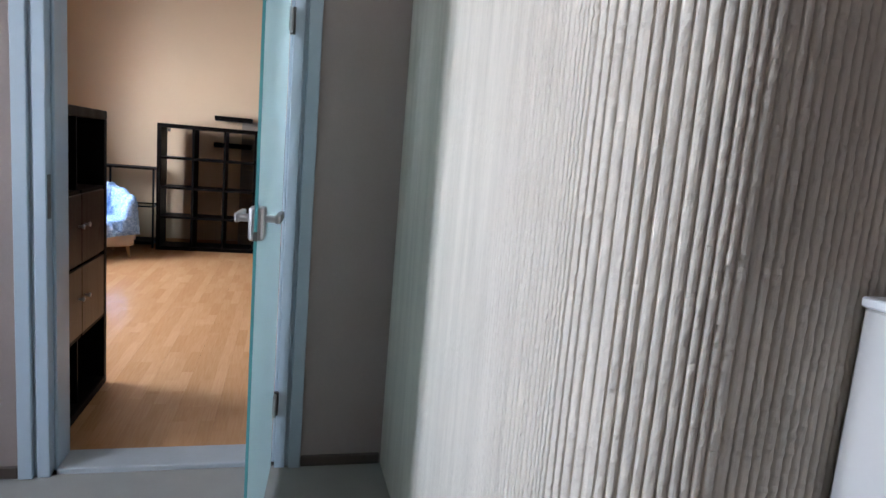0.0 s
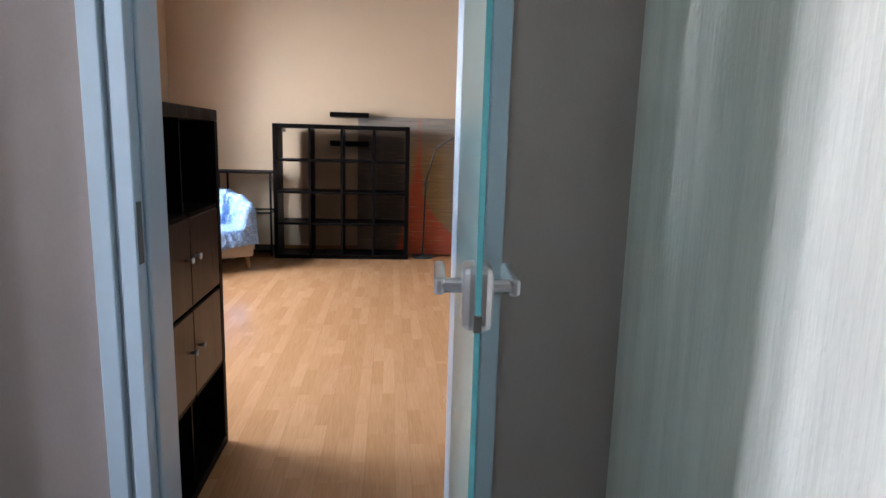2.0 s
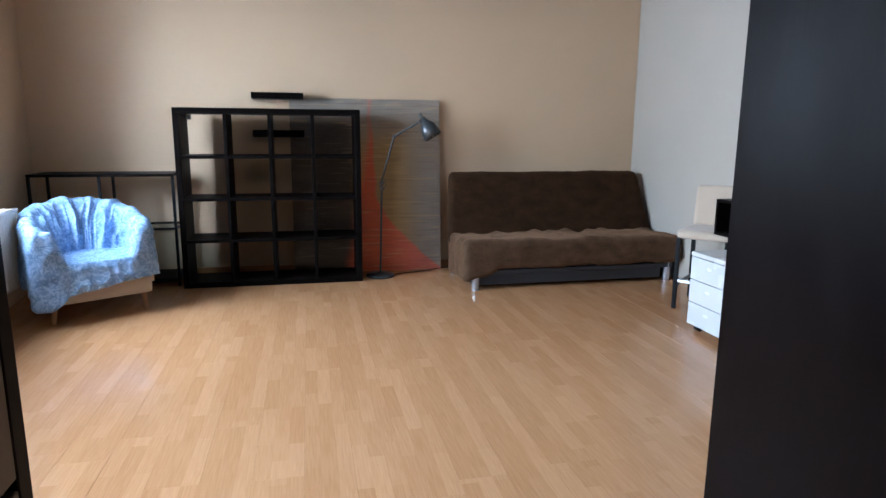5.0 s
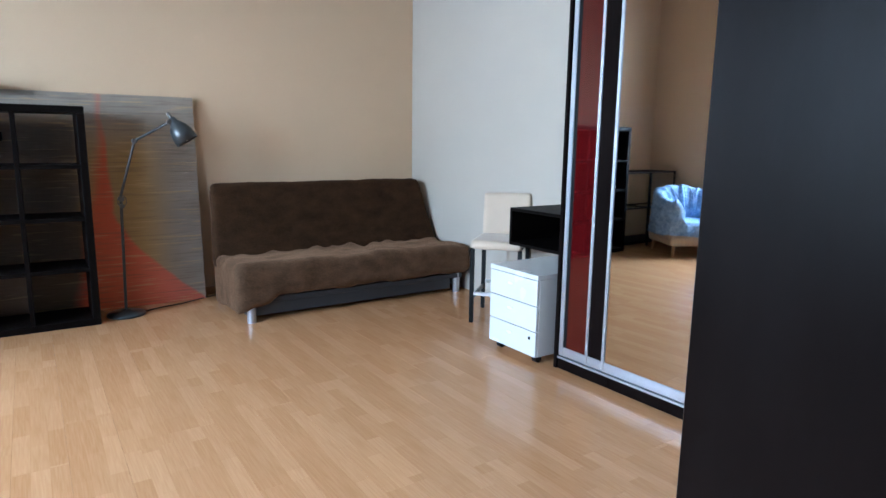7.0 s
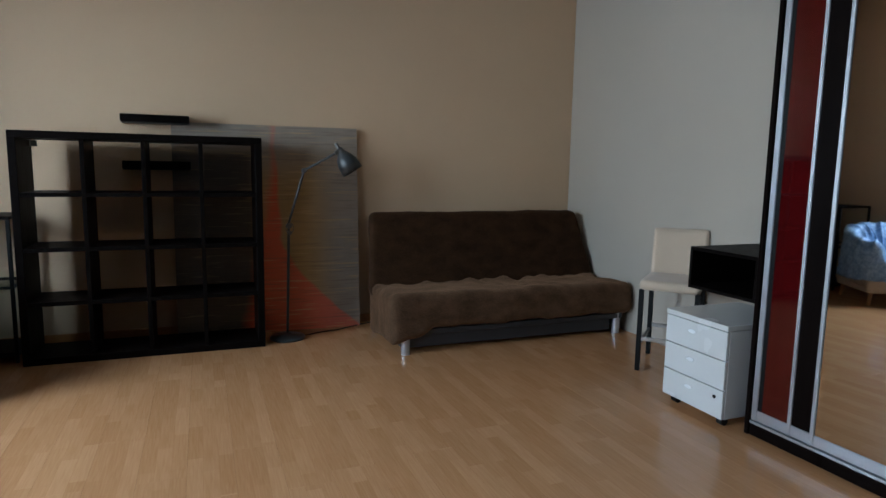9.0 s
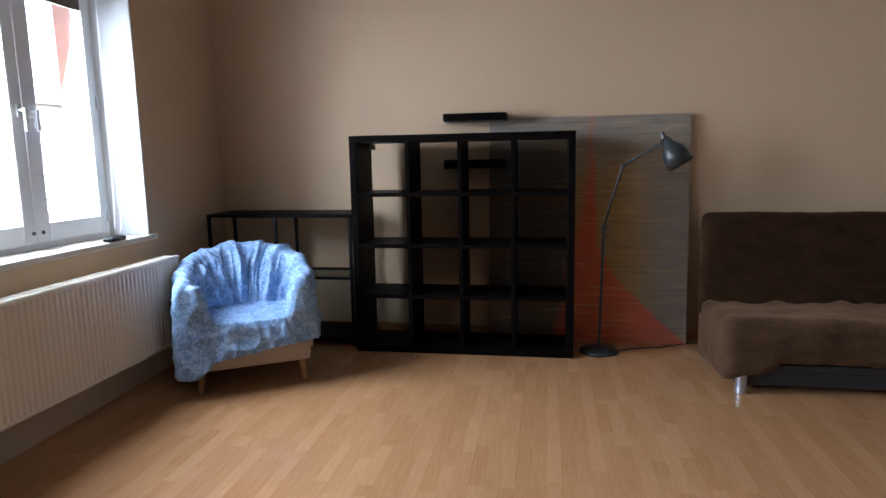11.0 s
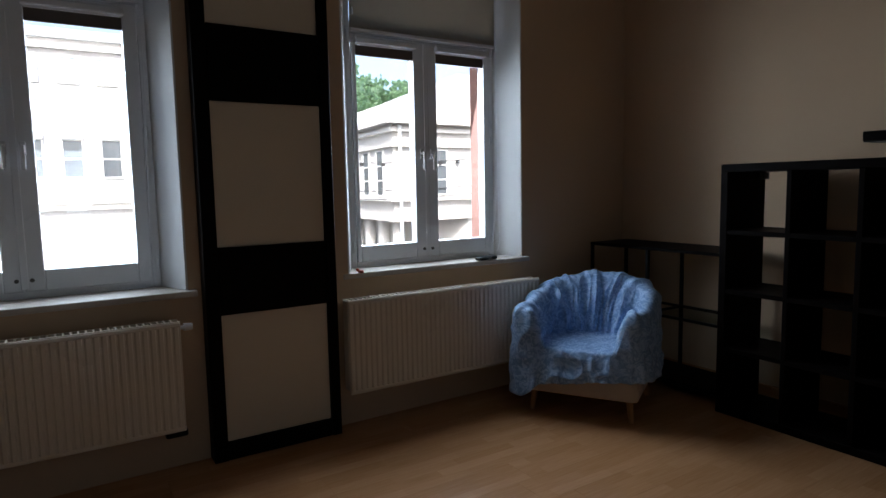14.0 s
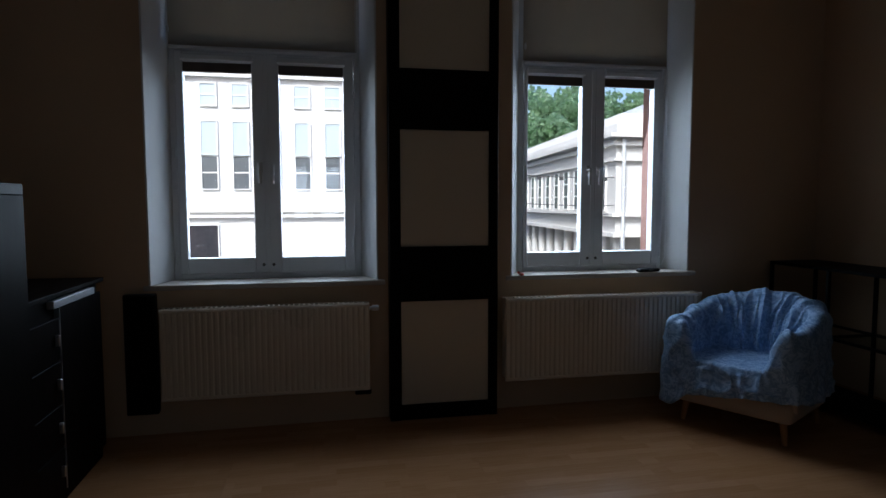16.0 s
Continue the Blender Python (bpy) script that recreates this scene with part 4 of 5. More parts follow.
o = thing("toy_figure", (-1.555, 6.585, SILL_Z + 0.032), label="small red and orange trinket on the window sill", category="trinket")
bm = soft_box(-0.02, 0.02, -0.014, 0.014, 0.0, 0.018, 0.008, 0.008)
part("figure_body", bm, REDTHING, o, local=True, smooth=True)
part("figure_head", soft_box(-0.008, 0.012, -0.030, -0.012, 0.012, 0.03, 0.008, 0.006), REDTHING, o, local=True, smooth=True)
o = thing("spectacle_case", (-1.60, 7.53, SILL_Z + 0.032), 12, "flat black case lying on the window sill", "case")
part("case_body", soft_box(-0.03, 0.03, -0.085, 0.085, 0.0, 0.024, 0.011, 0.012), BLACKPL, o, local=True, smooth=True)
part("clasp", box(0.027, 0.033, -0.02, 0.02, 0.008, 0.016, 0.001), DARKSTEEL, o, local=True)


# ---------------------------------------------------------------- armchair and throw
CH = ((-1.025, 7.932, 0.0), 31.0)


def horseshoe(u, half=0.33, front=-0.30, back=0.30):
    """A point and outward direction on the tub's plan; u runs 0..1 from one arm's front round the back to the other's."""
    straight = back - front - half
    total = 2 * straight + math.pi * half
    s = u * total
    if s < straight:
        return Vector((-half, front + s, 0)), Vector((-1, 0, 0))
    if s > total - straight:
        return Vector((half, front + total - s, 0)), Vector((1, 0, 0))
    a = math.pi - (s - straight) / half
    return Vector((half * math.cos(a), back - half + half * math.sin(a), 0)), Vector((math.cos(a), math.sin(a), 0))


def rim_height(u):
    k = math.sin(math.pi * min(max(u, 0), 1))
    return 0.590 + 0.170 * k ** 1.5


def armchair():
    c = thing("armchair", *CH, "beige upholstered tub armchair on short wooden legs", "armchair")
    part("base", soft_box(-0.345, 0.345, -0.33, 0.31, 0.125, 0.275, 0.03, 0.05), BEIGE, c, local=True, smooth=True)
    part("seat_cushion", soft_box(-0.262, 0.262, -0.32, 0.2, 0.26, 0.385, 0.05, 0.04, 0.008), BEIGE, c, local=True, smooth=True)
    bm = bmesh.new()
    rows = []
    for i in range(41):
        u = i / 40
        p, d = horseshoe(u)
        h = rim_height(u) - 0.015
        ring = []
        for k, (off, z) in enumerate(((-0.018, 0.22), (-0.018, h - 0.03), (-0.006, h), (0.016, h), (0.028, h - 0.03), (0.030, 0.2))):
            ring.append(bm.verts.new(p + d * off + Vector((0, 0, z))))
        rows.append(ring)
    for a, b in zip(rows, rows[1:]):
        for k in range(6):
            bm.faces.new((a[k], a[(k + 1) % 6], b[(k + 1) % 6], b[k]))
    bm.faces.new(rows[0][::-1]), bm.faces.new(rows[-1])
    part("tub_shell", bm, BEIGE, c, local=True, smooth=True)
    for x in (-0.285, 0.285):
        for y in (-0.27, 0.25):
            part("leg", rod((x * 1.06, y * 1.05, 0), (x, y, 0.135), 0.014, 0.022), WOODLEG, c, "turned beech leg", local=True)
    return c


def ease_between(a, b, v):
    t = min(1.0, max(0.0, (v - a) / (b - a)))
    return t * t * (3 - 2 * t)


def throw():
    """A cotton sheet over back, arms and seat: rings round the seat's middle, gathered into folds that fan up the back."""
    t = thing("throw_blanket", (CH[0][0], CH[0][1], 0.41), CH[1], "crumpled blue and white patterned cotton throw over the armchair", "blanket")
    bm = bmesh.new()
    rings, weights = [], []
    n = 420
    for i in range(n):
        phi = 2 * math.pi * i / n - math.pi
        deg = abs(math.degrees(phi))
        sx, cy = math.sin(phi), math.cos(phi)
        p = 2.15 if cy > 0 else 4.6
        a, b = 0.388, 0.374 if cy > 0 else 0.372
        out = (abs(sx / a) ** p + abs(cy / b) ** p) ** (-1 / p)
        front = ease_between(140, 151, deg)
        corner = math.exp(-((deg - 131) / 8) ** 2) if phi < 0 else 0.0
        out += 0.042 * corner
        rim = (0.622 + 0.168 * (0.5 + 0.5 * cy) ** 1.2) * (1 - front) + 0.414 * front
        foot = out - 0.215 if deg < 50 else min(out - 0.045, 0.280 / max(0.2, abs(sx)))
        if 50 <= deg < 85:
            k = ease_between(50, 85, deg)
            foot = (out - 0.215) * (1 - k) + min(out - 0.045, 0.280 / abs(sx)) * k
        lip = max(foot + 0.01, out - 0.100 + 0.026 * ease_between(50, 90, deg) - 0.030 * corner)
        left, side = phi < 0, ease_between(118, 134, deg) * (1 - front)
        hem = 0.245 + 0.012 * noise.noise(Vector((phi * 3, 1, 0)))
        hem += (-0.125 if left else 0.02) * side + front * (0.045 * math.sin(phi) * 1.4 - 0.012 + 0.01 * noise.noise(Vector((phi * 9, 4, 0))))
        flare = 0.016 + (0.03 if left else 0.004) * side
        line, wts = [], []
        for k in range(16):
            v = k / 16
            line.append((0.03 + (foot - 0.03) * v, 0.404 + 0.018 * (1 - front) * v ** 4 - 0.006 * front * v ** 3))
            wts.append((0.0, 0.25 + 0.5 * v ** 3 * (1 - front)))
        for k in range(18):
            v = k / 18
            ease = v ** 0.75 * (1 - front) + v * front
            line.append((foot + (lip - foot) * v, 0.422 - 0.024 * front + (rim - 0.035 - 0.422 + 0.024 * front) * ease))
            wts.append(((0.25 + 0.75 * math.sin(math.pi * (0.12 + 0.68 * v))) * (1 - front), 0.6))
        for k in range(10):
            c = math.pi * k / 10
            mid, half = (lip + out) / 2, (out - lip) / 2
            line.append((mid - half * math.cos(c), rim - 0.035 + 0.035 * math.sin(c)))
            wts.append((0.42 * (1 - front), 0.5))
        for k in range(22):
            v = k / 21
            line.append((out + 0.006 + flare * v, rim - 0.035 + (hem - rim + 0.035) * v))
            wts.append((0.28 + 0.22 * v, 0.7))
        rings.append([bm.verts.new((r * sx, r * cy, z)) for r, z in line])
        weights.append(wts)
    rows = len(rings[0])
    for i in range(n):
        a, b = rings[i], rings[(i + 1) % n]
        for k in range(rows - 1):
            bm.faces.new((a[k], b[k], b[k + 1], a[k + 1]))
    hub = bm.verts.new((0, 0, 0.404))
    for i in range(n):
        bm.faces.new((hub, rings[(i + 1) % n][0], rings[i][0]))
    bmesh.ops.recalc_face_normals(bm, faces=bm.faces)
    bm.normal_update()
    flip = 1 if hub.normal.z > 0 else -1
    moves = []
    for i in range(n):
        phi = 2 * math.pi * i / n - math.pi
        for k in range(rows):
            v = rings[i][k]
            t0 = k / rows
            big, small = weights[i][k]
            ring = Vector((math.sin(phi), math.cos(phi), t0 * 1.6))
            warp = 1.5 * noise.noise(ring * 1.7) + 0.7 * noise.noise(ring * 4.3 + Vector((3, 0, 0)))
            # whole cycles round the ring keep its seam closed
            pleat = (1 - abs(math.sin(6.0 * phi + 1.7 * t0 + warp))) ** 1.5
            minor = (1 - abs(math.sin(14.0 * phi - 4.5 * t0 + 2.2 * warp))) ** 2
            w = 0.5 + 0.8 * noise.noise(ring * 2.3 + Vector((0, 7, 0)))
            q = v.co
            crease = (1 - abs(noise.noise(Vector((q.x * 6 + q.z * 5, q.y * 7, q.z * 6 - q.x * 4))))) ** 6
            fine = noise.noise(q * 19)
            d = big * (0.046 * pleat * (0.5 + max(0.0, w)) + 0.015 * minor) + small * (0.024 * crease + 0.007 * fine)
            moves.append((v, v.normal * flip * d))
    for v, m in moves:
        v.co = v.co + m
    bm.transform(Matrix.Translation((0, 0, -0.41)))
    ob = part("cloth", bm, THROW, t, local=True, smooth=True)
    sol = ob.modifiers.new("thickness", "SOLIDIFY")
    sol.thickness, sol.offset = 0.004, 0
    return t


armchair()
throw()


# ---------------------------------------------------------------- far wall
def console_table():
    t = thing("console_table", (-1.06, 8.70, 0), label="black metal console table with a glass lower shelf", category="table")
    x0, x1, y0, y1, zt = -1.60, -0.505, 8.505, 8.90, 0.955
    part("tabletop", box(x0, x1, y0, y1, zt - 0.022, zt, 0.003), BLACKWOOD, t)
    for x in (x0 + 0.012, -1.075, x1 - 0.012):
        for y in (y0 + 0.012, y1 - 0.012):
            part("leg", box(x - 0.011, x + 0.011, y - 0.011, y + 0.011, 0, zt - 0.022, 0.002), BLACKPL, t)
    for z in (0.505, 0.06):
        bm = bmesh.new()
        for y in (y0 + 0.012, y1 - 0.012):
            add_box(bm, x0 + 0.02, x1 - 0.02, y - 0.009, y + 0.009, z - 0.018, z, 0.002)
        for x in (x0 + 0.012, -1.075, x1 - 0.012):
            add_box(bm, x - 0.009, x + 0.009, y0 + 0.02, y1 - 0.02, z - 0.018, z, 0.002)
        part("shelf_rail", bm, BLACKPL, t)
    part("glass_shelf", box(-1.07, x1 - 0.015, y0 + 0.01, y1 - 0.01, 0.502, 0.509, 0), SHELFGLASS, t, "smoked glass lower shelf")
    part("lower_shelf", box(x0 + 0.02, x1 - 0.015, y0 + 0.01, y1 - 0.01, 0.06, 0.072, 0.002), BLACKWOOD, t)
    return t


console_table()


def bookcase():
    """Four by four open compartments with thick outer boards."""
    b = thing("bookcase", (0.285, 8.60, 0), label="black-brown cube bookcase, empty and open at the back", category="bookcase")
    x0, x1, y0, y1, h = -0.465, 1.028, 8.405, 8.79, 1.49
    part("top", box(x0, x1, y0, y1, h - 0.046, h, 0.003), BLACKWOOD, b)
    part("bottom", box(x0, x1, y0, y1, 0.0, 0.046, 0.003), BLACKWOOD, b)
    for x in (x0, x1 - 0.046):
        part("side", box(x, x + 0.046, y0, y1, 0.046, h - 0.046, 0.003), BLACKWOOD, b)
    cw = (x1 - x0 - 0.092) / 4
    for i in (1, 2, 3):
        x = x0 + 0.046 + cw * i
        part("upright", box(x - 0.0135, x + 0.0135, y0 + 0.004, y1, 0.046, h - 0.046, 0.002), BLACKWOOD, b)
    ch = (h - 0.092) / 4
    for j in (1, 2, 3):
        z = 0.046 + ch * j
        for i in range(4):
            xa = x0 + 0.046 + cw * i + (0.0135 if i else 0)
            xb = x0 + 0.046 + cw * (i + 1) - (0.0135 if i < 3 else 0)
            part("shelf", box(xa, xb, y0 + 0.004, y1, z - 0.0135, z + 0.0135, 0.002), BLACKWOOD, b)
    bm = box(x0 + 0.046, x0 + 0.085, y1 - 0.03, y1 - 0.027, h - 0.09, h - 0.05, 0.001)
    add_box(bm, x0 + 0.046, x0 + 0.049, y1 - 0.06, y1 - 0.027, h - 0.09, h - 0.05, 0.0)
    add_box(bm, x0 + 0.062, x0 + 0.072, y1 - 0.0315, y1 - 0.0265, h - 0.075, h - 0.065, 0.0)
    part("wall_bracket", bm, DARKSTEEL, b)
    return b


bookcase()


def wall_shelf(x0, x1, z0, z1):
    s = thing("wall_shelf", ((x0 + x1) / 2, 8.86, z0), label="black box shelf fixed to the cream wall", category="shelf", group="black wall shelves")
    part("board", box(x0, x1, 8.765, 8.968, z0 + 0.006, z1, 0.003), BLACKWOOD, s)
    part("lip", box(x0 + 0.004, x1 - 0.004, 8.772, 8.96, z0, z0 + 0.006, 0.001), BLACKPL, s)
    return s


wall_shelf(0.118, 0.562, 1.585, 1.642)
wall_shelf(0.118, 0.562, 1.255, 1.318)


def canvas():
    """Local x along the width, z up; the whole leans back on the wall."""
    t = new("painting")
    t.matrix_basis = pose(0.432, 8.815, 0.0, -4.2, 0, -0.8)
    tagged(t, "large grey abstract canvas with a red spire, leaning on the wall", "painting")
    bm = bmesh.new()
    nx, nz = 28, 32
    grid = [[bm.verts.new((1.385 * i / nx, -0.004 * noise.noise(Vector((i * 0.5, j * 0.4, 0))), 1.612 * j / nz)) for j in range(nz + 1)] for i in range(nx + 1)]
    for i in range(nx):
        for j in range(nz):
            bm.faces.new((grid[i][j], grid[i + 1][j], grid[i + 1][j + 1], grid[i][j + 1]))
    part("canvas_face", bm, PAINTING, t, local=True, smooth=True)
    bm = bmesh.new()
    for b in ((0, 1.385, 0.006, 0.04, 0, 0.03), (0, 1.385, 0.006, 0.04, 1.58, 1.61), (0, 0.03, 0.006, 0.04, 0.03, 1.58), (1.355, 1.385, 0.006, 0.04, 0.03, 1.58)):
        add_box(bm, *b)
    add_box(bm, 0.002, 1.383, 0.005, 0.012, 0.002, 1.608)
    part("stretcher", bm, BEIGE, t, local=True)
    return t


canvas()


def floor_lamp():
    t = thing("floor_lamp", (1.205, 8.58, 0), label="grey jointed metal floor lamp with a small cone shade", category="floor lamp")
    part("base_plate", lathe([(0.001, 0), (0.128, 0.0), (0.132, 0.008), (0.125, 0.02), (0.04, 0.032), (0.02, 0.045), (0.001, 0.045)], 32), GREYLAMP, t, local=True, smooth=True)
    k, e, j = Vector((1.222, 8.55, 0.86)), Vector((1.318, 8.42, 1.268)), Vector((1.512, 8.20, 1.398))
    part("pole", rod((1.205, 8.58, 0.03), k, 0.010), GREYLAMP, t)
    low = part("lower_arm", rod(k + Vector((0, 0, 0.02)), e, 0.009), GREYLAMP, t)
    part("upper_arm", rod(e, j, 0.009), GREYLAMP, t)
    for p, r in ((k, 0.020), (k + Vector((0.004, -0.005, -0.05)), 0.016), (e, 0.017), (j, 0.018)):
        bm = add_rod(bmesh.new(), p + Vector((0, -0.02, 0)), p + Vector((0, 0.02, 0)), r, n=16)
        part("joint", bm, DARKSTEEL, t)
    loop = [k + Vector((0.004 + 0.028 * math.sin(a), -0.022, -0.015 + 0.040 * math.cos(a))) for a in (2 * math.pi * i / 14 for i in range(14))]
    part("spring_loop", tube(loop, 0.003, 6), DARKSTEEL, t)
    part("cord", tube([(1.33, 8.60, 0.005), (1.45, 8.66, 0.005), (1.62, 8.70, 0.005), (1.80, 8.80, 0.005), (1.95, 8.86, 0.005)], 0.004, 6), BLACKPL, t, "dark flex lying on the floor")
    aim = (Vector((1.632, 8.15, 1.19)) - j).normalized()
    m = Matrix.Translation(j + Vector((0.03, 0, 0.0))) @ aim.to_track_quat("Z", "Y").to_matrix().to_4x4()
    shade = part("shade", lathe([(0.001, -0.035), (0.022, -0.033), (0.030, 0.0), (0.042, 0.018), (0.062, 0.045), (0.073, 0.085), (0.077, 0.150), (0.074, 0.150), (0.069, 0.085), (0.055, 0.050), (0.02, 0.04), (0.001, 0.04)], 24, m), GREYLAMP, t, smooth=True)
    part("bulb", lathe([(0.001, 0.045), (0.014, 0.05), (0.024, 0.09), (0.028, 0.115), (0.018, 0.14), (0.001, 0.146)], 16, m), WHITELAM, shade, smooth=True)
    part("switch", lathe([(0.001, -0.075), (0.012, -0.073), (0.013, -0.035), (0.001, -0.035)], 12, m), DARKSTEEL, shade)
    return t


floor_lamp()


def sofa():
    s = thing("sofa_bed", (2.83, 8.35, 0), label="brown corduroy click-clack sofa bed with silver legs", category="sofa")
    x0, x1 = 1.822, 3.836

    def sag(p):
        f = max(0.0, 1 - abs(p.y - 8.1) / 0.55)
        q = p.copy()
        if p.z > 0.3:
            q.z += 0.014 * noise.noise(Vector((p.x * 4, p.y * 6, 1))) + 0.008 * noise.noise(Vector((p.x * 11, p.y * 9, 5)))
            q.z += 0.035 * math.exp(-((p.y - 8.42) / 0.07) ** 2) * (0.4 + noise.noise(Vector((p.x * 9, 0, 2))))
        q.z -= 0.035 * max(0.0, p.y - 7.95) / 0.6
        if p.z < 0.32:
            q.z -= 0.115 * max(0.0, 1 - (p.x - 1.82) / 0.30) ** 0.7 * (1 + 0.3 * noise.noise(Vector((p.x * 12, p.y * 8, 0)))) + 0.012 * noise.noise(Vector((p.x * 7, 0, 4)))
        return q

    part("seat_mattress", soft_box(x0, x1, 7.865, 8.52, 0.172, 0.425, 0.060, 0.028, 0.012, 5.0, sag), CORDSEAT, s, "worn brown corduroy seat, coloured lighter where it catches the light", smooth=True)

    def lean(p):
        k = (p.z - 0.36)
        q = p.copy()
        q.y += 0.42 * k
        inset = 0.055 * max(0, k) / 0.55
        q.x -= inset * (p.x - 2.83)
        q.y += 0.014 * noise.noise(Vector((p.x * 2.5, p.z * 4, 8)))
        crease = max(0.0, 0.62 - p.z) * 0.05
        q.y -= crease * (1 - abs(math.sin(p.x * 5 + 4 * p.z)))
        return q

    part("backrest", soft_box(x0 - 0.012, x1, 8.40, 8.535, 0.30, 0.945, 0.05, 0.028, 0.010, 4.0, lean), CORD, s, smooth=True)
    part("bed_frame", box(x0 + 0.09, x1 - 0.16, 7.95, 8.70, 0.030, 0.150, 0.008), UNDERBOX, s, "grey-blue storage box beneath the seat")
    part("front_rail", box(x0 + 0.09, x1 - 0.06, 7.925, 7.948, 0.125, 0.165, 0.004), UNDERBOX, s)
    part("back_frame", box(x0 + 0.06, x1 - 0.06, 8.55, 8.62, 0.10, 0.46, 0.008), DARKSTEEL, s)
    for x, y in ((1.93, 7.915), (3.735, 7.955), (1.945, 8.80), (3.735, 8.80)):
        part("leg", rod((x, y, 0), (x, y, 0.21), 0.031, n=20), CHROME, s, "silver tube leg")
    for x in (1.945, 3.735):
        part("side_rail", box(x - 0.015, x + 0.015, 7.93, 8.82, 0.165, 0.195, 0.003), DARKSTEEL, s)
    return s


sofa()


# ---------------------------------------------------------------- the wardrobe side
def stool_chair():
    """Stands in the corner between sofa and shelf, facing the room."""
    t = thing("chair", (3.561, 7.131, 0), -48.7, "high beige chair with dark legs and a low backrest", "chair")
    w, d, zs = 0.17, 0.225, 0.605
    part("seat", soft_box(-w - 0.018, w + 0.018, -d - 0.02, d, zs - 0.065, zs, 0.024, 0.035, 0.003), BEIGE, t, local=True, smooth=True)

    def back(p):
        q = p.copy()
        q.y += 0.12 * (p.z - 0.55) - 0.5 * p.x * p.x
        return q

    part("backrest", soft_box(-w - 0.012, w + 0.012, d - 0.05, d - 0.005, zs - 0.02, 0.915, 0.02, 0.03, 0.003, 4, back), BEIGE, t, local=True, smooth=True)
    for x in (-w, w):
        for y in (-d, d - 0.02):
            part("leg", box(x - 0.015, x + 0.015, y - 0.015, y + 0.015, 0, zs - 0.06, 0.003), BLACKPL, t, local=True)
        part("stretcher", box(x - 0.009, x + 0.009, -d + 0.015, d - 0.035, 0.17, 0.195, 0.002), DARKSTEEL, t, local=True)
    for y in (-d, d - 0.02):
        part("stretcher", box(-w + 0.015, w - 0.015, y - 0.009, y + 0.009, 0.205, 0.23, 0.002), STEEL, t, local=True)
    return t


stool_chair()


def box_shelf():
    t = thing("wall_box_shelf", (3.55, 6.46, 0.64), label="open black box shelf fixed to the side wall", category="shelf")
    x0, x1, y0, y1, z0, z1 = 3.262, 3.853, 6.215, 6.690, 0.640, 0.880
    part("top", box(x0, x1, y0, y1, z1 - 0.02, z1, 0.002), BLACKWOOD, t)
    part("bottom", box(x0, x1, y0, y1, z0, z0 + 0.02, 0.002), BLACKWOOD, t)
    for y in (y0, y1 - 0.02):
        part("side", box(x0, x1, y, y + 0.02, z0 + 0.02, z1 - 0.02, 0.002), BLACKWOOD, t)
    part("back", box(x1 - 0.02, x1, y0 + 0.02, y1 - 0.02, z0 + 0.02, z1 - 0.02, 0), BLACKWOOD, t)
    return t


box_shelf()


def pedestal():
    t = thing("drawer_pedestal", (3.33, 6.41, 0), label="white three-drawer office pedestal on black castors", category="drawer unit")
    x0, x1, y0, y1, z0, z1 = 3.066, 3.60, 6.190, 6.625, 0.048, 0.512
    part("carcass", box(x0 + 0.02, x1, y0, y1, z0, z1, 0.003), WHITELAM, t)
    part("top", box(x0 - 0.002, x1, y0 - 0.002, y1 + 0.002, z1 + 0.002, z1 + 0.030, 0.003), WHITELAM, t)
    h = (z1 - z0) / 3
    for i in range(3):
        d = part("drawer_front", box(x0, x0 + 0.018, y0 + 0.001, y1 - 0.001, z0 + h * i + 0.002, z0 + h * (i + 1) - 0.003, 0.0025), WHITELAM, t)
        zc = z0 + h * (i + 1) - 0.055
        pull = lathe([(0.001, -0.004), (0.022, -0.002), (0.027, 0.002), (0.024, 0.003), (0.001, 0.001)], 18, pose(x0 - 0.001, (y0 + y1) / 2 + 0.02, zc, 0, -90, 0) @ Matrix.Diagonal((0.42, 1, 1, 1)))
        part("grip", pull, WHITEPVC, d, "small oval recessed grip", smooth=True)
        if i == 0:
            part("lock", rod((x0 - 0.003, y0 + 0.055, zc + 0.01), (x0 + 0.002, y0 + 0.055, zc + 0.01), 0.010), BLACKPL, d, "round black lock")
    for x in (x0 + 0.06, x1 - 0.06):
        for y in (y0 + 0.05, y1 - 0.05):
            bm = rod((x, y - 0.018, 0.023), (x, y + 0.018, 0.023), 0.023, n=16)
            add_rod(bm, (x, y, 0.03), (x, y, 0.05), 0.008)
            part("castor", bm, BLACKPL, t)
    return t


pedestal()


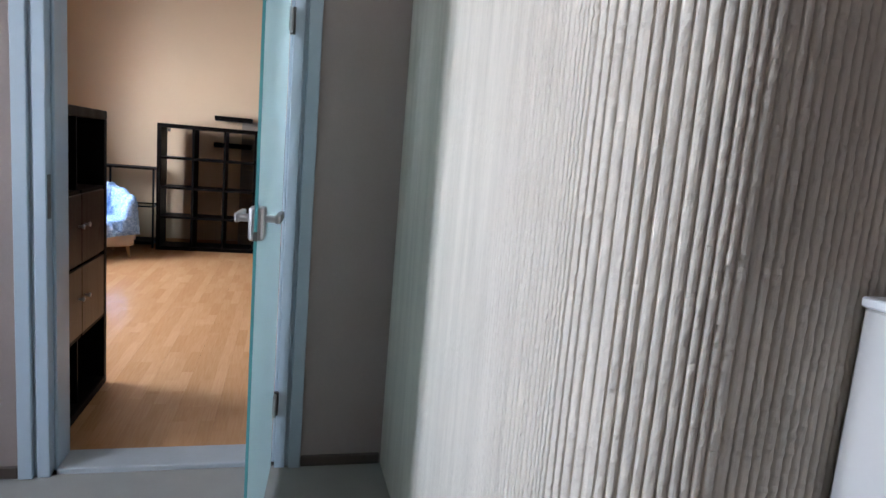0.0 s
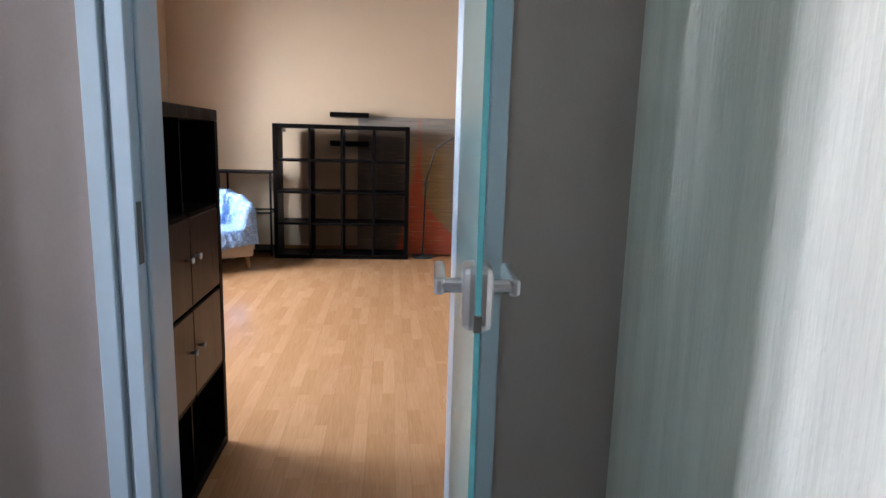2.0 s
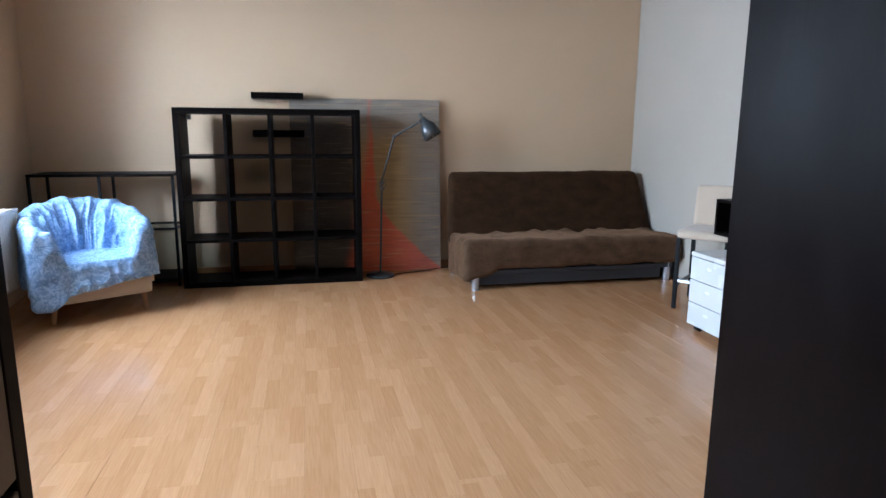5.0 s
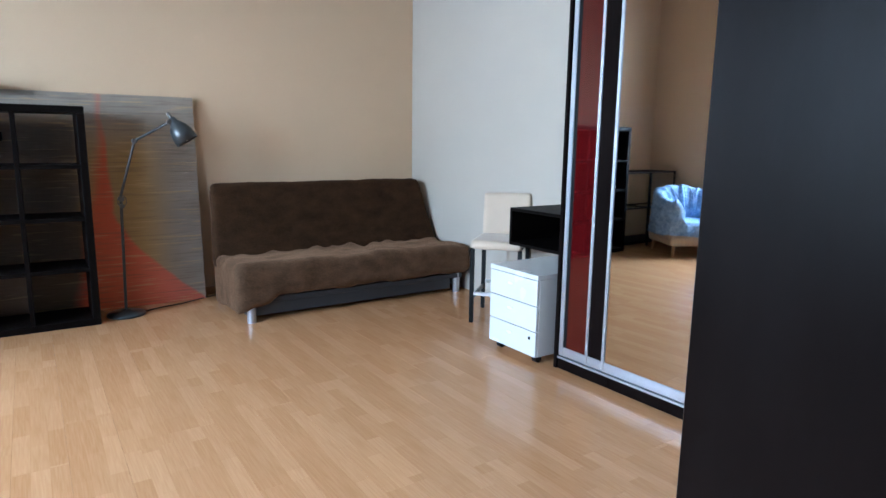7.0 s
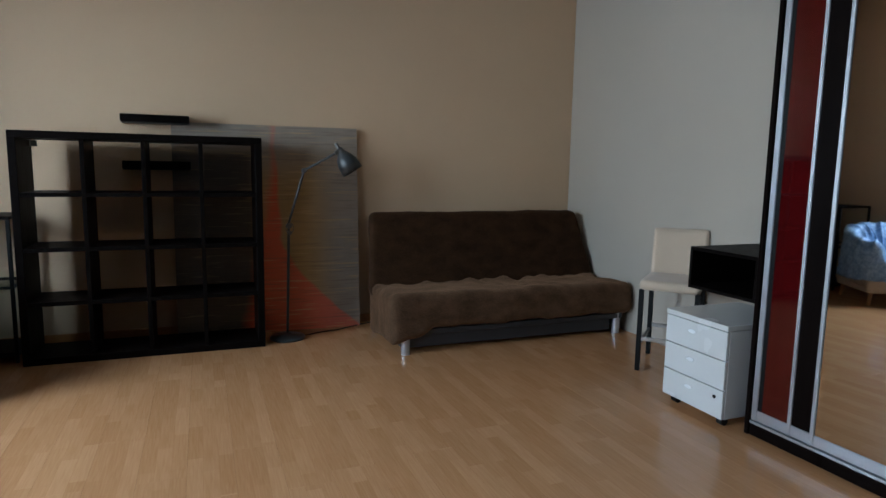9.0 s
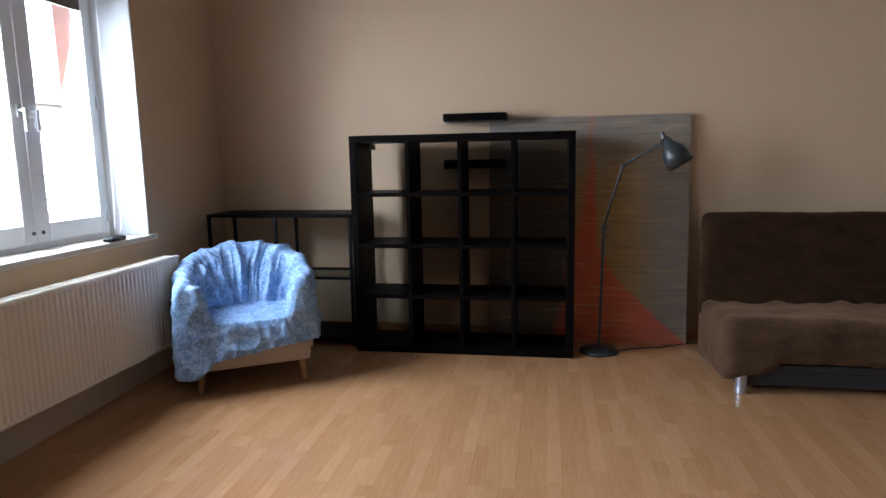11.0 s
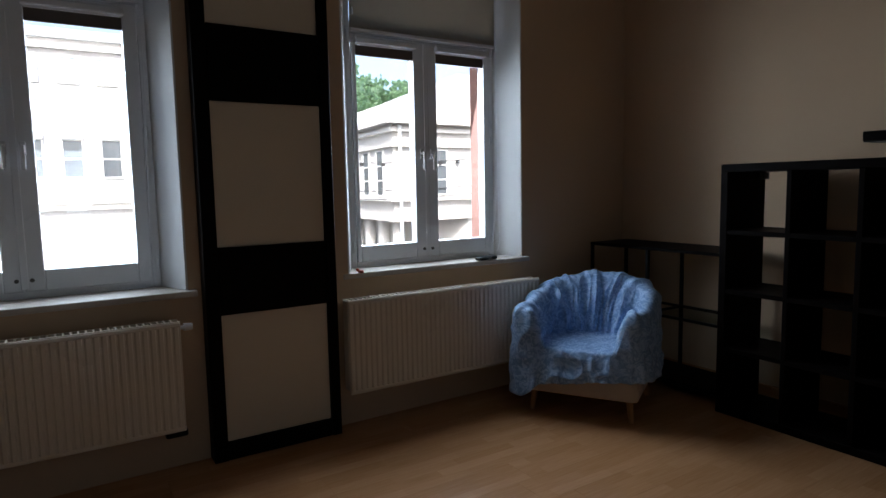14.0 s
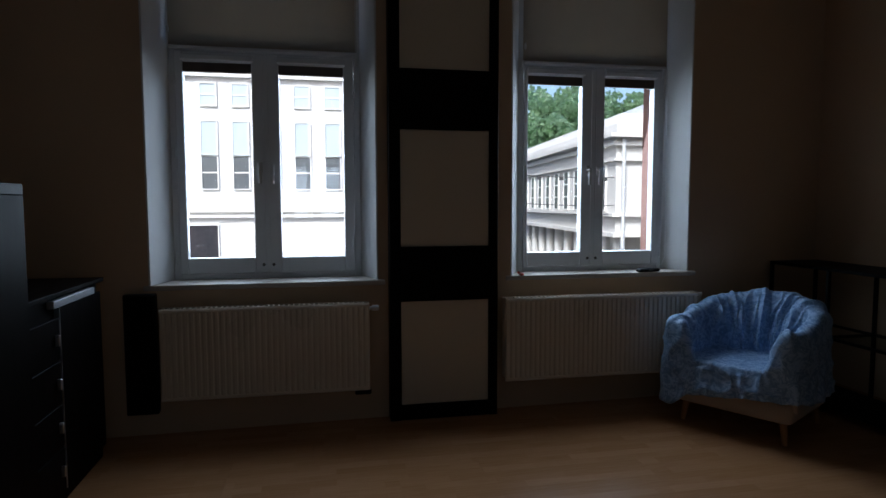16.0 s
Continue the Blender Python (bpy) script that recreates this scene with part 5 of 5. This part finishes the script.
def wardrobe():
    """Two sliding doors in aluminium: a red and a dark strip beside a mirror, then a second mirror."""
    t = thing("wardrobe", (3.52, 4.8, 0), label="built-in wardrobe with mirrored sliding doors and a red strip", category="wardrobe")
    xf, y0, y1, h = 3.165, 3.32, 6.104, 2.75
    part("side_panel", box(xf - 0.01, 3.845, y1, y1 + 0.024, 0, h, 0.003), WENGE, t)
    part("plinth", box(xf, 3.78, y0, y1, 0, 0.062, 0.003), WENGE, t)
    part("top_panel", box(xf - 0.005, 3.79, y0, y1, h - 0.05, h, 0.003), WENGE, t)
    bm = box(xf - 0.004, xf + 0.085, y0, y1, 0.062, 0.076, 0.002)
    part("track", bm, CHROME, t)
    for n, (a, b, x) in enumerate(((5.093, y1 - 0.004, xf + 0.006), (y0 + 0.01, 5.173, xf + 0.046))):
        zb, zt = 0.080, h - 0.06
        edge = part("sliding_door", box(x + 0.004, x + 0.030, a + 0.012, b - 0.012, zb + 0.01, zt - 0.01, 0), WENGE, t)
        part("bottom_rail", box(x - 0.003, x + 0.034, a, b, zb, zb + 0.055, 0.004), CHROME, edge)
        part("top_rail", box(x - 0.003, x + 0.034, a, b, zt - 0.05, zt, 0.004), CHROME, edge)
        fields = [(6.045, 5.905, REDGLASS, "glossy dark red glass strip"), (5.884, 5.789, WENGE, ""), (5.766, 5.130, MIRROR, "clear mirror pane")] if n == 0 else [(5.161, a + 0.02, MIRROR, "clear mirror pane")]
        bars = [(b - 0.032, b), (5.884, 5.905), (5.768, 5.789), (a + 0.009, 5.130)] if n == 0 else [(a, a + 0.02)]
        for p, q in bars:
            part("profile", box(x - 0.006, x + 0.034, p, q, zb, zt, 0.003), CHROME, edge)
        if n == 0:
            part("dark_stile", box(x - 0.004, x + 0.036, a, a + 0.009, zb, zt, 0.002), WENGE, edge)
            part("dark_stile", box(x - 0.001, x + 0.02, b - 0.055, b - 0.032, zb + 0.055, zt - 0.05, 0.0), BLACKPL, edge)
        else:
            part("dark_stile", box(x - 0.003, x + 0.02, 5.161, 5.173, zb + 0.055, zt - 0.05, 0.002), WENGE, edge)
        for p, q, m, lab in fields:
            part("panel", box(x, x + 0.004, min(p, q), max(p, q), zb + 0.055, zt - 0.05, 0), m, edge, lab)
    part("back", box(3.76, 3.78, y0, y1, 0.062, h - 0.05, 0), WENGE, t)
    hinge = Matrix.Translation((3.165, 6.1, 0))
    t.matrix_basis = hinge @ pose(0, 0, 0, 0, 0, 1.4) @ hinge.inverted() @ t.matrix_basis
    return t


wardrobe()


def tall_cabinet():
    t = thing("tall_cabinet", (1.70, 3.70, 0), label="tall dark wenge cabinet standing by the door", category="cabinet")
    x0, x1, y0, y1, h = 1.396, 2.00, 3.306, 4.10, 2.45
    for x in (x0, x1 - 0.022):
        part("side", box(x, x + 0.022, y0, y1, 0, h, 0.002), WENGE, t)
    part("top", box(x0 + 0.022, x1 - 0.022, y0, y1, h - 0.022, h, 0), WENGE, t)
    part("plinth", box(x0 + 0.022, x1 - 0.022, y0, y1 - 0.03, 0, 0.07, 0), WENGE, t)
    part("back", box(x0 + 0.022, x1 - 0.022, y0, y0 + 0.01, 0.07, h - 0.022, 0), WENGE, t)
    xm = (x0 + x1) / 2
    for a, b, s in ((x0 + 0.024, xm - 0.001, 1), (xm + 0.001, x1 - 0.024, -1)):
        d = part("door", box(a, b, y1 - 0.020, y1 - 0.001, 0.075, h - 0.026, 0.002), WENGE, t)
        hx = xm - s * 0.04
        part("handle", add_rod(bmesh.new(), (hx, y1 + 0.018, 1.0), (hx, y1 + 0.018, 1.25), 0.006), STEEL, d)
    return t


tall_cabinet()


# ---------------------------------------------------------------- beside the door
def cube_cabinet():
    """Two by four compartments: open above and below, two rows of small doors between; fronts face the walkway."""
    t = thing("cube_cabinet", (-0.09, 3.73, 0), label="dark cube cabinet with brown doors and open compartments", category="cabinet")
    x0, x1, y0, y1, h = -0.345, 0.108, 3.335, 4.140, 1.458
    part("top", box(x0, x1, y0, y1, h - 0.045, h, 0.003), WENGE, t)
    part("bottom", box(x0, x1, y0, y1, 0, 0.045, 0.003), BLACKWOOD, t)
    for y in (y0, y1 - 0.045):
        part("side", box(x0, x1, y, y + 0.045, 0.045, h - 0.045, 0.003), BLACKWOOD, t)
    part("back", box(x0, x0 + 0.012, y0 + 0.045, y1 - 0.045, 0.045, h - 0.045, 0), BLACKWOOD, t)
    ym, ch = (y0 + y1) / 2, (h - 0.09) / 4
    part("upright", box(x0 + 0.012, x1 - 0.022, ym - 0.008, ym + 0.008, 0.045, h - 0.045, 0.001), BLACKWOOD, t)
    for j in range(1, 4):
        for a, b in ((y0 + 0.045, ym - 0.008), (ym + 0.008, y1 - 0.045)):
            part("shelf", box(x0 + 0.012, x1 - (0.004 if j == 1 or j == 3 else 0.02), a, b, 0.045 + ch * j - 0.008, 0.045 + ch * j + 0.008, 0.001), BLACKWOOD, t)
    for j, m, lab in ((1, OAKDOOR, "brown wooden door"), (2, REDBROWN, "dark red-brown door")):
        for a, b, s in ((y0 + 0.047, ym - 0.003, 1), (ym + 0.003, y1 - 0.047, -1)):
            z0 = 0.045 + ch * j + 0.010
            d = part("door", box(x1 - 0.018, x1 - 0.001, a, b, z0, z0 + ch - 0.020, 0.002), m, t, lab)
            yk = ym - s * 0.045
            zk = z0 + ch * 0.52
            part("knob", lathe([(0.001, 0.0), (0.006, 0.0), (0.005, 0.012), (0.011, 0.018), (0.012, 0.024), (0.001, 0.028)], 14, pose(x1 - 0.001, yk, zk, 0, 90, 0)), STEEL, d, "small steel knob", smooth=True)
    return t


cube_cabinet()


def low_chest():
    t = thing("chest_of_drawers", (-0.77, 3.9, 0), label="black chest of drawers with small metal handles", category="chest")
    x0, x1, y0, y1, h = -1.235, -0.36, 3.64, 4.11, 0.985
    part("top", box(x0 - 0.01, x1 + 0.01, y0, y1 + 0.016, h - 0.022, h, 0.003), BLACKWOOD, t)
    part("carcass", box(x0, x1, y0, y1 - 0.02, 0.0, h - 0.024, 0.003), BLACKWOOD, t)
    xm = -0.70
    part("door", box(x0 + 0.003, xm - 0.004, y1 - 0.019, y1, 0.07, h - 0.075, 0.002), BLACKWOOD, t)
    part("edge_strip", box(x0 + 0.12, xm + 0.08, y1 - 0.019, y1 + 0.012, h - 0.070, h - 0.036, 0.002), CHROME, t, "bright metal edge strip")
    part("trim_line", box(xm - 0.003, xm + 0.003, y1 - 0.02, y1 + 0.003, 0.07, h - 0.075, 0.0), STEEL, t)
    for i in range(4):
        z = 0.07 + i * 0.2
        d = part("drawer_front", box(xm + 0.005, x1 - 0.003, y1 - 0.019, y1, z + 0.002, z + 0.196, 0.002), BLACKWOOD, t)
        part("handle", box(xm + 0.045, xm + 0.06, y1, y1 + 0.02, z + 0.075, z + 0.125, 0.003), STEEL, d)
    return t


low_chest()
o = thing("hall_cabinet", (2.1, 1.1, 0), label="white laminate cabinet against the ribbed hall wall", category="cabinet")
part("body", box(1.868, 2.40, 0.90, 1.296, 0.06, HALLCAB - 0.018, 0.003), WHITELAM, o)
part("top", box(1.860, 2.408, 0.892, 1.298, HALLCAB - 0.016, HALLCAB, 0.003), WHITEPVC, o)
part("plinth", box(1.89, 2.38, 0.93, 1.29, 0.0, 0.06, 0.002), BLACKPL, o)
for a, b in ((1.870, 2.132), (2.136, 2.398)):
    part("door", box(a, b, 0.882, 0.898, 0.065, HALLCAB - 0.022, 0.002), WHITELAM, o)


# ---------------------------------------------------------------- laminate boards
def laminate_floor():
    floor = thing("floor", (1.1, 6.1, 0), label="glossy oak three-strip laminate floor", category="floor", kind="structure")
    w, length = 0.193, 1.29
    meshes = {}

    def board(dx, dy):
        key = (round(dx, 3), round(dy, 3))
        if key not in meshes:
            bm = box(0, dx - 0.0004, 0, dy - 0.0004, -0.009, 0.0, 0.0)
            top = [e for e in bm.edges if all(v.co.z > -0.001 for v in e.verts)]
            bmesh.ops.bevel(bm, geom=top, offset=0.0004, segments=1, affect="EDGES")
            me = bpy.data.meshes.new("plank")
            bm.to_mesh(me)
            bm.free()
            me.materials.append(LAMINATE)
            meshes[key] = me
        return meshes[key]

    rng = np.random.RandomState(3)
    x = -1.78
    i = 0
    while x < 3.85:
        y = 3.30 - rng.uniform(0.1, 1.2)
        while y < 8.97:
            a, b = max(y, 3.296), min(y + length, 9.0)
            if b - a > 0.03:
                o = new("plank", board(min(w, 3.856 - x), b - a))
                o.parent = floor
                o.matrix_basis = Matrix.Translation((x - 1.1, a - 6.1, 0))
            y += length
        x += w
        i += 1


laminate_floor()
